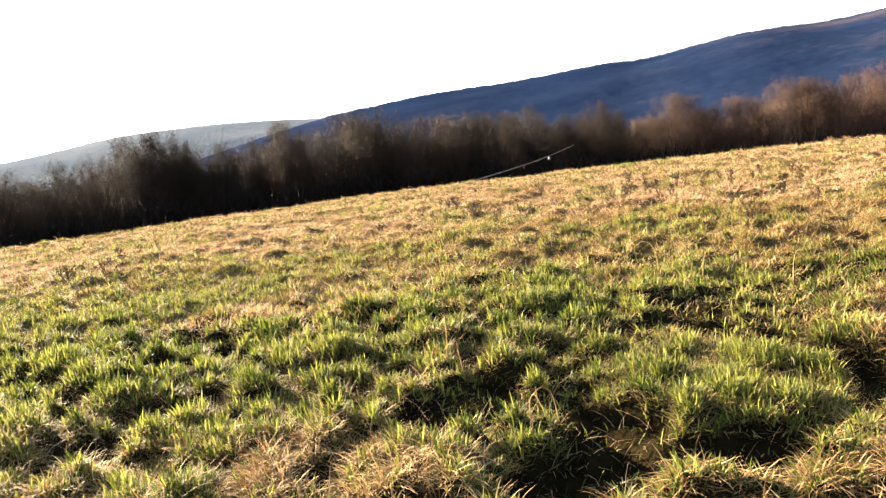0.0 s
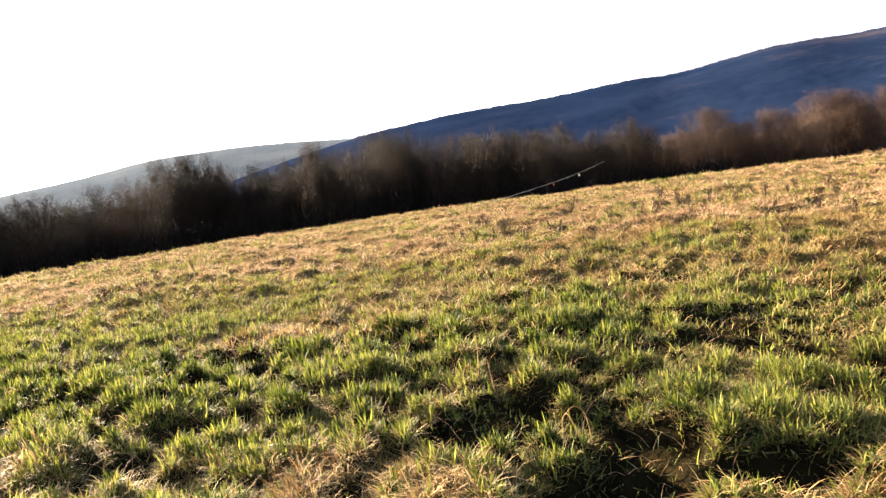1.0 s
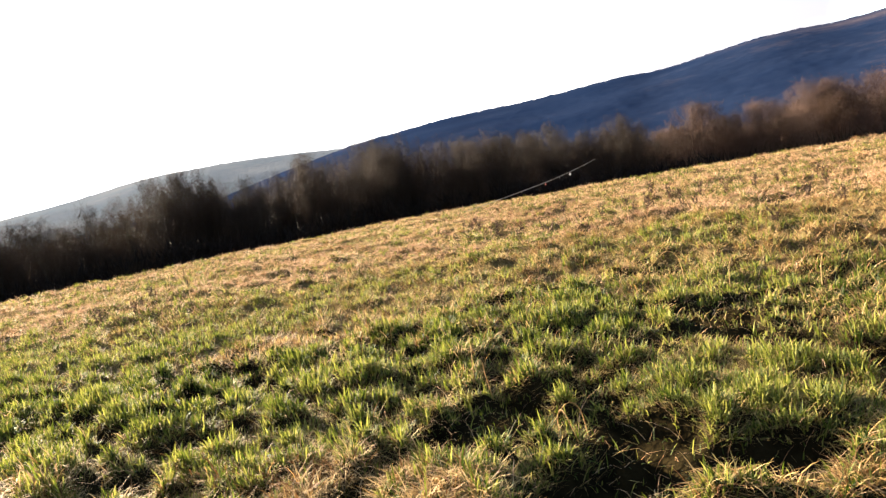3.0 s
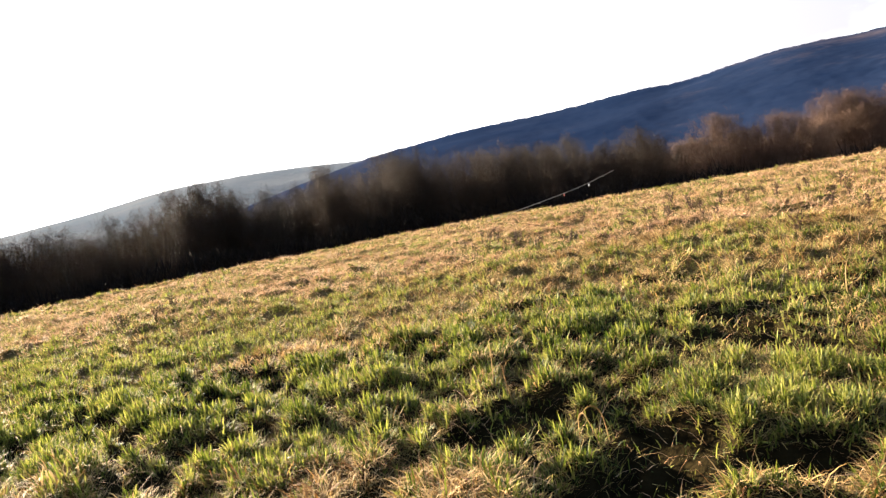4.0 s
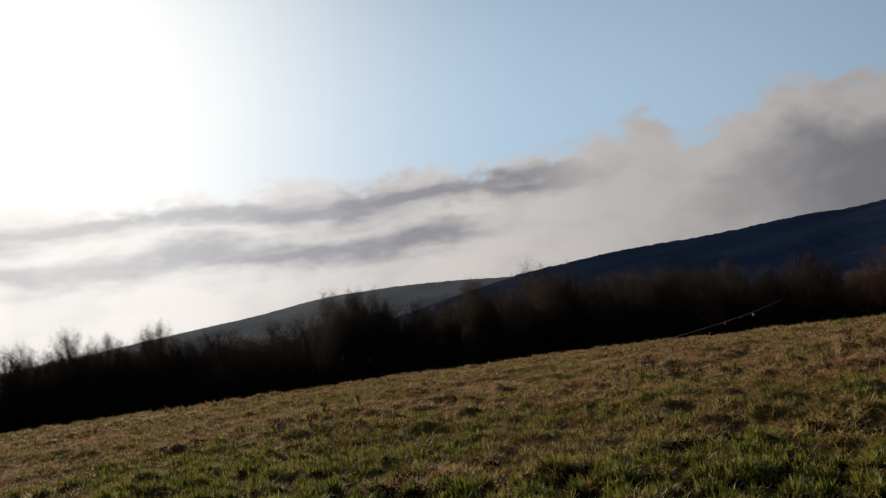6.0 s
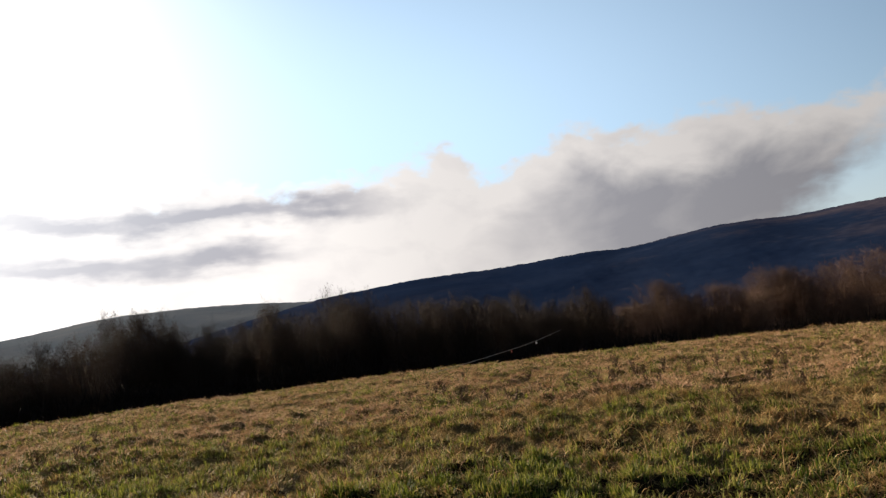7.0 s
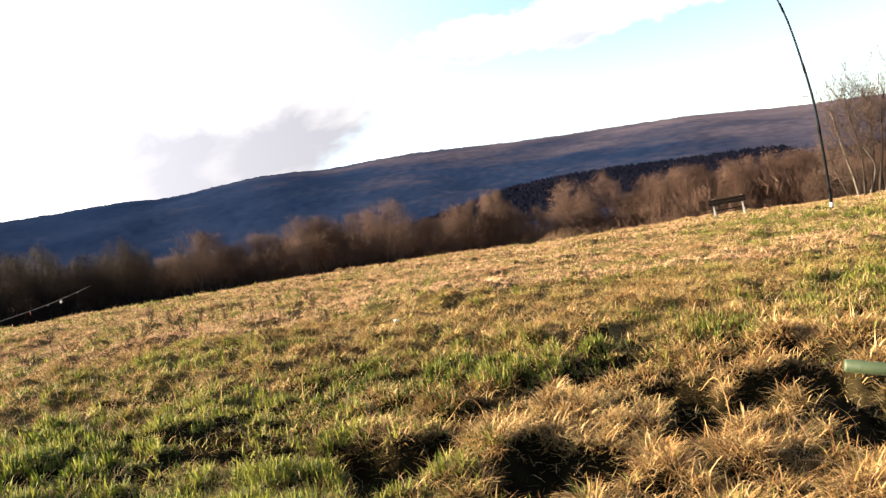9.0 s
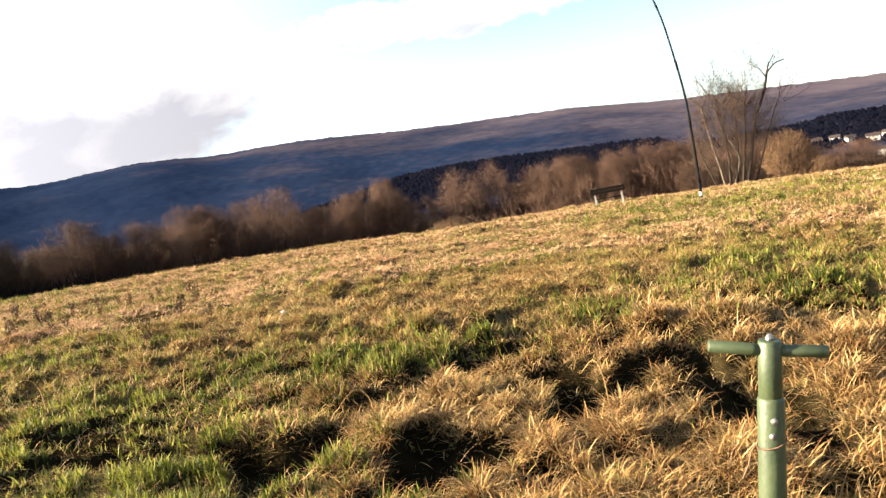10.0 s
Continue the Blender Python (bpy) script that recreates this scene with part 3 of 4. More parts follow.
            blades(name, p[s], rng.uniform(0.1, 0.3, m) * (1 + wid * 5), wid * rng.uniform(0.6, 1.2, m), rng.uniform(0.4, 1.4, m), mat, label, 1, out[s], 700 + int(r0))


build_grass()


# ------------------------------------------------------------------ trees
def seg_mesh(name, segs, sides=3, point=False):
    """Tapered prisms along rows of (p0, p1, r0, r1), or spikes that end in a point."""
    s = np.array(segs, float)
    p0, p1, r0, r1 = s[:, 0:3], s[:, 3:6], s[:, 6], s[:, 7]
    d = p1 - p0
    d /= np.linalg.norm(d, axis=1)[:, None] + 1e-9
    ref = np.where(np.abs(d[:, 2:3]) > 0.9, [[1.0, 0, 0]], [[0, 0, 1.0]])
    u = np.cross(d, ref)
    u /= np.linalg.norm(u, axis=1)[:, None]
    v = np.cross(d, u)
    rings = []
    for p, r in (((p0, r0),) if point else ((p0, r0), (p1, r1))):
        for k in range(sides):
            a = 2 * math.pi * k / sides
            rings.append(p + (u * math.cos(a) + v * math.sin(a)) * r[:, None])
    if point:
        verts = np.stack(rings + [p1], 1).reshape(-1, 3)
        b = np.arange(len(s))[:, None] * (sides + 1)
        return mesh_of(name, verts, [b + np.array([[k, (k + 1) % sides, sides]]) for k in range(sides)])
    verts = np.stack(rings, 1).reshape(-1, 3)
    b = np.arange(len(s))[:, None] * (2 * sides)
    polys = [b + np.array([[k, (k + 1) % sides, sides + (k + 1) % sides, sides + k]]) for k in range(sides)]
    return mesh_of(name, verts, polys)


def grow(rng, base, way, length, rad, depth, wood, twigs, spread, forks, droop=0.0):
    """A limb in bent steps that carries smaller limbs; thick ones go to wood, thin ones to twigs."""
    steps = 4 if depth > 1 else 2
    p, d = np.array(base, float), np.array(way, float)
    r = rad
    pts = []
    for i in range(steps):
        d = d + rng.normal(0, 0.13, 3) + np.array([0, 0, 0.06 - droop])
        d /= np.linalg.norm(d)
        q = p + d * length / steps
        r2 = rad * (1 - 0.8 * (i + 1) / steps)
        (wood if rad > 0.03 else twigs).append((*p, *q, r, r2))
        pts.append((q, d.copy()))
        p, r = q, r2
    if depth == 0:
        return
    for k in range(forks[0]):
        q, d0 = pts[int(rng.integers(0 if depth < 3 else 1, len(pts)))]
        side = rng.normal(0, 1, 3)
        side -= d0 * side.dot(d0)
        side /= np.linalg.norm(side)
        w = d0 + side * spread * rng.uniform(0.5, 1.2)
        w[2] += 0.12
        grow(rng, q, w / np.linalg.norm(w), length * rng.uniform(0.42, 0.68), max(rad * 0.42, 0.011), depth - 1, wood, twigs, spread, forks[1:], droop)


def make_tree(seed, height, stems, width, limbs, mat=None):
    """A bare tree: ascending stems and limbs that reach an uneven oval outline, each limb ending in a spray of fine twigs. Returns it with its true height."""
    rng = np.random.default_rng(seed)
    tree = new("tree")
    twigs = []
    lobes = rng.uniform(0.78, 1.1, 7)
    per = limbs // stems
    for k in range(stems):
        a = rng.uniform(0, 2 * math.pi)
        lean = 0.04 if stems == 1 else rng.uniform(0.05, 0.26)
        reach = height * rng.uniform(0.66, 0.82)
        foot = np.array([math.cos(a), math.sin(a), 0.0]) * (0.0 if stems == 1 else 0.35)
        pts, p, d = [foot + np.array([0, 0, -0.3])], foot, np.array([math.cos(a) * lean, math.sin(a) * lean, 1.0])
        for i in range(8):
            d = d + rng.normal(0, 0.06, 3) * np.array([1, 1, 0])
            p = p + d / np.linalg.norm(d) * reach / 8
            pts.append(p)
        rad = height * (0.017 if stems == 1 else 0.011)
        wood = [(*pts[i], *pts[i + 1], rad * (1 - 0.11 * i), rad * (1 - 0.11 * (i + 1))) for i in range(8)]
        for j in range(per):
            # limbs climb from the stem to the uneven oval that bounds the crown
            b, c = rng.uniform(0, 2 * math.pi), rng.uniform(-0.85, 1.0)
            out = lobes[int(b * 7 / (2 * math.pi)) % 7] * rng.uniform(0.6, 1.0) ** 0.5
            flat = math.sqrt(1 - min(1.0, c * c)) * width * height * out
            hub = pts[5] * np.array([1, 1, 0])
            end = hub + np.array([math.cos(b) * flat, math.sin(b) * flat, (0.56 + 0.40 * c * (0.75 + 0.25 * out)) * height])
            zs = max(0.10 * height, end[2] - 0.12 * height - 0.9 * flat)
            f = min(0.98, zs / reach)
            i = min(7, int(f * 8))
            start = pts[i] + (pts[i + 1] - pts[i]) * (f * 8 - i)
            way = end - start
            ln = float(np.linalg.norm(way))
            way /= ln
            mid = start + way * ln * 0.5 + rng.normal(0, 0.05 * ln, 3) - np.array([0, 0, 0.05 * ln])
            r0 = 0.006 + 0.004 * ln
            wood += [(*start, *mid, r0, r0 * 0.6), (*mid, *end, r0 * 0.6, r0 * 0.25)]
            n = int(30 + 44 * ln)
            g = rng.uniform(0.25, 1.0, n)[:, None] ** 0.75
            q = np.where(g < 0.5, start + (mid - start) * g * 2, mid + (end - mid) * (g - 0.5) * 2) + rng.normal(0, 0.16 + 0.03 * ln, (n, 3))
            v = way * 0.45 + rng.normal(0, 0.75, (n, 3)) + np.array([0, 0, 0.15])
            v *= (rng.uniform(0.2, 0.75, n) / np.linalg.norm(v, axis=1))[:, None]
            w = rng.uniform(0.005, 0.0105, n)[:, None]
            twigs.append(np.hstack([q, q + v, w, 0.3 * w]))
        np_part("trunk", smooth(seg_mesh("trunk", wood, 4)), mat or M_BARK, tree)
    twigs = np.vstack(twigs)
    tall = np.percentile(twigs[:, 5], 99.2)
    np_part("crown", seg_mesh("crown", twigs, 3, True), mat or M_TWIG, tree)
    return tree, tall


PEAKS = [(49.0, 2.4), (46.5, 2.6), (44.0, 2.3), (41.9, 2.67), (40.6, 1.72), (38.5, 2.73), (37.6, 1.43), (35.6, 3.29), (34.6, 1.76), (33.2, 2.67), (32.0, 1.75), (30.3, 2.5), (28.7, 3.12),
         (26.8, 2.01), (24.3, 2.1), (21.4, 2.25), (18.6, 2.4), (15.4, 3.97), (13.3, 2.83), (11.0, 2.44), (7.7, 2.44), (4.7, 3.48), (3.0, 2.61), (0.5, 3.87), (-1.6, 2.77), (-4.5, 2.71),
         (-6.6, 2.5), (-8.8, 2.23), (-11, 2.1), (-13.1, 2.27), (-15.7, 1.24), (-17.6, 1.84), (-19.9, 0.99), (-23.6, 1.74), (-25.2, 0.46), (-27.2, 0.98), (-28.4, 0.32), (-30.2, 1.56), (-33.1, 1.5),
         (-35.3, 1.33), (-38.4, 1.86), (-40.3, 0.21), (-43.0, 0.81), (-44.7, 1.2), (-46.4, 1.46), (-48.2, -0.15), (-52.2, 1.46), (-53.8, -0.64), (-55.5, -0.28), (-57.8, 0.85), (-59.9, 1.0), (-61.3, 1.01),
         (-62.5, 0.77), (-64.4, 1.06), (-66.1, 1.04), (-68.5, 1.06), (-70.3, 0.58), (-73.0, 0.54), (-76.1, -0.58), (-78.9, -0.85), (-80.7, -1.6), (-84, -1.4), (-88, -1.3)]


def build_treeline():
    rng = np.random.default_rng(17)
    shapes = [(1, 0.30, 90), (1, 0.36, 100), (3, 0.28, 105), (5, 0.30, 120), (4, 0.33, 116), (2, 0.26, 100)]
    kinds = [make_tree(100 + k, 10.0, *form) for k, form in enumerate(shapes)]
    kinds += [make_tree(140 + k, 10.0, *form, M_TWIG_LIT) for k, form in enumerate(shapes[1:])]
    used = set()
    # the trees that stand out, then a lower row that fills the gaps behind them
    stands = [(az, el, 78.0, 1.0) for az, el in PEAKS]
    az = 46.0
    while az > -94:
        stands.append((az, profile(PEAKS, az) - rng.uniform(0.25, 0.8) - 0.35 * float(ease(az, 0, 6)) - 0.75 * float(ease(-az, 14, 26)) * (1 - 0.5 * float(ease(-az, 54, 60))), 86.0, 1.0))
        az -= 1.35 * rng.uniform(0.75, 1.3)
    for az, el, dist, wide in stands:
        r = dist + rng.uniform(-2.5, 2.5) + 14 * float(ease(-az, 20, 45))
        p = spot(az, r)
        z0 = float(land(np.array([p.x]), np.array([p.y]))[0])
        h = max(2.6, EYE + r * math.tan(radians(el)) - z0)
        # past about 22 degrees right, trees take the copy with sunlight in its colour
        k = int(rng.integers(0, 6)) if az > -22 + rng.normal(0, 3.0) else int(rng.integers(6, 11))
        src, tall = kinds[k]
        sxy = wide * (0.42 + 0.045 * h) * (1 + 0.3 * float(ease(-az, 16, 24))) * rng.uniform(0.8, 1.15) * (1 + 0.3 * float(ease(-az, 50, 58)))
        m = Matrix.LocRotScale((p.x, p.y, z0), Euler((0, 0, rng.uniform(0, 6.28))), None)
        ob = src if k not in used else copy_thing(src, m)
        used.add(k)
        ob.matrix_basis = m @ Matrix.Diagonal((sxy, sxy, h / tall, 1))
        tone = "backlit dark" if az > -20 else "sunlit brown"
        tagged(ob, f"bare deciduous tree in a {tone} hedgerow", "tree", "trees along the field edge")


build_treeline()


def build_thicket():
    """Dense low scrub that fills the foot of the treeline."""
    rng = np.random.default_rng(23)
    # the second row is added behind, tall and thick, to block the sun
    rows = ((42000, 72.0, 89.0, -96.0, 0.5, 1.0), (30000, 88.0, 108.0, -34.0, 0.86, 1.8))
    kinds = {"shaded_stem": [], "twig": [], "lit_twig": []}
    for n, near, far, last, share, thick in rows:
        az = rng.uniform(last, 50.0, n)
        r = rng.uniform(near, far, n) + 14 * ease(-az, 20, 45)
        over = r - crest(az)
        z0 = -0.7 - 0.125 * np.minimum(60.0, over * over / (over + 6.0))
        el = profile(PEAKS, az)
        hmax = np.maximum(1.5, (EYE + r * np.tan(np.radians(el)) - z0) * (share + 0.3 * ease(-az, 50, 58)))
        base = np.stack([-np.sin(np.radians(az)) * r, np.cos(np.radians(az)) * r, z0 + rng.uniform(0, 0.85, n) * hmax], 1)
        d = rng.normal(0, 0.5, (n, 3)) + np.array([0, 0, 0.9])
        d /= np.linalg.norm(d, axis=1)[:, None]
        w = rng.uniform(0.035, 0.075, n) * thick * (1.0 - 0.45 * ease(-az, 35, 45))
        segs = np.hstack([base, base + d * (rng.uniform(0.8, 2.0, n) * thick ** 0.45)[:, None], w[:, None], 0.3 * w[:, None]])
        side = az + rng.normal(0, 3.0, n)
        for name, s in (("shaded_stem", side > -30), ("twig", (side <= -30) & (side > -47)), ("lit_twig", side <= -47)):
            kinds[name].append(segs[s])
    for name, mat, label in (("shaded_stem", M_SCRUB_SHADED, "tangled leafless scrub under the hedgerow trees, shade in its colour"), ("twig", M_TWIG, "tangled leafless undergrowth beneath the hedgerow trees"),
                             ("lit_twig", M_TWIG_LIT, "dense brown leafless thicket along the crest")):
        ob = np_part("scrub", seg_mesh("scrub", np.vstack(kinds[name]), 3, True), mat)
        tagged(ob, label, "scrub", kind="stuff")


build_thicket()


# ------------------------------------------------------------------ conifers and village on the far slope
def on_hill(az, el, lift=0.0):
    """The place on the wooded hill that lies at this elevation, with something lift metres tall on it."""
    r = np.arange(530.0, 1400.0, 4.0)
    z = hill_base(NEAR_RIDGE, 520, 1500, np.full_like(r, az), r) + lift
    e = np.degrees(np.arctan2(z - EYE, r))
    k = int(np.argmax(e >= el)) if (e >= el).any() else len(r) - 1
    p = spot(az, float(r[k]))
    return Vector((p.x, p.y, float(z[k]) - lift)), float(r[k])


BELT = [(-18, 0.77), (-29.8, 1.28), (-42.4, 1.73), (-46.8, 2.12), (-51.2, 2.12), (-55.6, 2.09), (-59.9, 1.91), (-64.1, 1.85), (-66.7, 1.67), (-68, 0.86), (-75.6, 1.08), (-78.2, 1.35), (-82.6, 1.31)]


def build_belt():
    rng = np.random.default_rng(31)
    segs = []
    for i in range(9500):
        az = rng.uniform(-84, -34)
        el = float(profile(BELT, az)) - 2.6 * rng.uniform(0, 1) ** 1.4 - 0.05 - 0.12 * rng.uniform(0, 1) - 1.6 * float(ease(az, -52, -35))
        if el < -0.8:
            continue
        hgt = rng.uniform(2.2, 5.0)
        p, r = on_hill(az, el, hgt)
        wid = hgt * rng.uniform(1.0, 1.7)
        segs.append((p.x, p.y, p.z - 2.0, p.x + rng.normal(0, 0.2), p.y, p.z + hgt, wid, 0.1))
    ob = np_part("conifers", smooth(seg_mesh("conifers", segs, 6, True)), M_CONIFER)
    tagged(ob, "dark belt of conifers on the lower slope of the ridge", "conifers", kind="stuff")


build_belt()


def box(w, d, h, x=0.0, y=0.0, z=0.0, bevel=0.0):
    bm = bmesh.new()
    bmesh.ops.create_cube(bm, size=1.0)
    bmesh.ops.scale(bm, vec=(w, d, h), verts=bm.verts)
    bmesh.ops.translate(bm, vec=(x, y, z + h / 2), verts=bm.verts)
    if bevel:
        bmesh.ops.bevel(bm, geom=bm.edges[:], offset=bevel, segments=2, affect="EDGES")
    return bm


def make_house(w, d, h, roof_h, wall_mat, label):
    house = new("house")
    part("wall", box(w, d, h + 1.5, z=-1.5), wall_mat, house)
    bm = bmesh.new()
    o = 0.5
    a = [bm.verts.new(v) for v in ((-w / 2 - o, -d / 2 - o, h + 0.02), (w / 2 + o, -d / 2 - o, h + 0.02), (w / 2 + o, d / 2 + o, h + 0.02), (-w / 2 - o, d / 2 + o, h + 0.02),
                                   (-w / 2 - o, 0, h + roof_h), (w / 2 + o, 0, h + roof_h))]
    for f in ((0, 1, 5, 4), (2, 3, 4, 5), (0, 4, 3), (1, 2, 5), (3, 2, 1, 0)):
        bm.faces.new([a[k] for k in f])
    part("roof", bm, M_TILE, house)
    for row in range(2):
        for k in range(3):
            part("window", box(0.8, 0.12, 0.95, x=(k - 1) * w * 0.3, y=-d / 2 - 0.03, z=0.7 + row * 1.6), M_GLASS, house)
    part("door", box(1.0, 0.14, 2.1, x=w * 0.15, y=-d / 2 - 0.04, z=0.0), M_PLANK, house)
    part("chimney", box(0.7, 0.7, 1.6, x=w * 0.2, y=d * 0.1, z=h + roof_h - 1.0), M_TILE, house)
    return tagged(house, label, "house", "houses of the village")


def build_village():
    for az, el, w, d, turn, mat, label in (
            (-77.4, -0.35, 10, 9, 20, M_RENDER, "white rendered house with a tiled roof on the slope"), (-78.5, -0.35, 12, 9, -15, M_RENDER, "white rendered house with a tiled roof on the slope"),
            (-79.4, -0.5, 11, 9, 30, M_RENDER, "white rendered house with a tiled roof on the slope"), (-80.7, -0.6, 14, 10, 5, M_RENDER, "long white house with a tiled roof on the slope"),
            (-81.6, -0.5, 12, 9, -20, M_RENDER, "white rendered house with a tiled roof on the slope"), (-80.3, -1.75, 10, 8, 15, M_RENDER, "white house with a red-brown roof at the valley edge"),
            (-81.3, -1.95, 11, 8, -10, M_RENDER, "white house with a red-brown roof at the valley edge")):
        p, r = on_hill(az + 0.45, el - 0.45)
        ob = make_house(w * 0.6, d * 0.6, 3.6, 2.2, mat, label)
        ob.matrix_basis = Matrix.LocRotScale(p, Euler((0, 0, radians(az + turn))), None)


build_village()


# ------------------------------------------------------------------ things on the field
def tube(name, pts, radii, sides=10, caps=True):
    """A round tube through points, with its own radius at each."""
    P, rad = np.array(pts, float), np.array(radii, float)
    T = np.gradient(P, axis=0)
    T /= np.linalg.norm(T, axis=1)[:, None]
    ref = np.array([0.31, 0.87, 0.38]) if abs(T[0] @ np.array([0.31, 0.87, 0.38])) < 0.9 else np.array([1.0, 0, 0])
    U = np.cross(T, ref)
    U /= np.linalg.norm(U, axis=1)[:, None]
    V = np.cross(T, U)
    a = np.arange(sides) * 2 * math.pi / sides
    ring = P[:, None] + rad[:, None, None] * (U[:, None] * np.cos(a)[None, :, None] + V[:, None] * np.sin(a)[None, :, None])
    n = len(P)
    idx = np.arange(n * sides).reshape(n, sides)
    nx = np.roll(idx, -1, axis=1)
    polys = [np.stack([idx[:-1], nx[:-1], nx[1:], idx[1:]], -1).reshape(-1, 4)]
    if caps:
        polys += [idx[:1, ::-1], idx[-1:]]
    me = mesh_of(name, ring.reshape(-1, 3), polys)
    sm = np.zeros(len(me.polygons), bool)
    sm[:(n - 1) * sides] = True
    me.polygons.foreach_set("use_smooth", sm)
    return me


def curve_points(keys, n):
    """A smooth line through key points, by cubic blending."""
    K = np.array([tuple(k) for k in keys], float)
    K = np.vstack([2 * K[0] - K[1], K, 2 * K[-1] - K[-2]])
    out = []
    for i in range(1, len(K) - 2):
        for t in np.linspace(0, 1, n, endpoint=False):
            a, b, c, d = K[i - 1:i + 3]
            out.append(0.5 * (2 * b + (c - a) * t + (2 * a - 5 * b + 4 * c - d) * t * t + (3 * b - a - 3 * c + d) * t ** 3))
    return np.array(out + [K[-2]])


def aim(az, el, r):
    p = spot(az, r)
    return Vector((p.x, p.y, EYE + r * math.tan(radians(el))))


def build_mast():
    """Telescopic fibreglass mast, bent over by the pull on its top."""
    r = 29.5
    keys = [aim(-69.32, -4.18, r), aim(-69.28, -3.74, r), aim(-69.23, -1.25, r), aim(-69.14, 1.44, r), aim(-68.99, 4.12, r), aim(-68.57, 7.02, r), aim(-68.0, 9.92, r), aim(-67.14, 12.32, r), aim(-65.87, 14.43, r), aim(-64.19, 15.95, r)]
    pts = curve_points(keys, 8)
    n = len(pts)
    mast = new("mast")
    mast.location = (pts[0][0], pts[0][1], pts[0][2])
    base = pts[0].copy()
    cuts = [0, 14, 26, 38, 50, 62, n - 1]
    for k in range(6):
        seg = pts[cuts[k]:cuts[k + 1] + 1] - base
        r0, r1 = 0.058 - 0.0075 * k, 0.054 - 0.0075 * k
        np_part("section", tube("section", seg, np.linspace(r0, r1, len(seg)), 10), M_FIBRE if k < 2 else M_FIBRE_BLUE, mast, "black fibreglass section" if k < 2 else "slate-blue fibreglass section")
        if k:
            c = pts[cuts[k] - 1:cuts[k] + 2] - base
            np_part("collar", tube("collar", c, [r0 + 0.009] * 3, 10), M_FIBRE, mast)
    for i in (4, 10):
        c = curve_points([pts[i] - base, pts[i + 1] - base], 3)
        np_part("tape_band", tube("tape_band", c, [0.066] * len(c), 10), M_WHITE, mast, "white tape band")
    tagged(mast, "tall bent telescopic fibreglass mast standing in grass", "mast")


build_mast()


def build_rod():
    """Slender pale pole that rises slantwise out of the grass, with small tags hanging from it."""
    r = 30.0
    keys = [aim(-4.4, -3.29, r), aim(-7.9, -2.74, r), aim(-11.45, -2.12, r), aim(-13.78, -1.62, r), aim(-16.04, -0.95, r)]
    pts = curve_points(keys, 8)
    rod = new("rod")
    rod.location = tuple(pts[0])
    base = pts[0].copy()
    np_part("shaft", tube("shaft", pts - base, np.linspace(0.016, 0.007, len(pts)), 8), M_PALE, rod)
    for f, drop, mat, label, rad in ((0.42, 0.05, M_PALE, "", 0.018), (0.58, 0.12, M_RED, "faded red tag", 0.022), (0.70, 0.05, M_PALE, "", 0.018), (0.80, 0.13, M_WHITE, "white tag", 0.045), (0.93, 0.05, M_PALE, "", 0.018), (0.99, 0.05, M_FIBRE, "dark tip ring", 0.02)):
        q = pts[int(f * (len(pts) - 1))] - base
        line = [q, q - np.array([0, 0, drop * 0.35]), q - np.array([0, 0, drop * 0.6]), q - np.array([0, 0, drop])]
        np_part("tag", tube("tag", line, [0.006, 0.008, rad, rad * 0.55], 8), mat, rod, label)
    tagged(rod, "slender pale fishing pole slanting up out of grass", "pole")


build_rod()


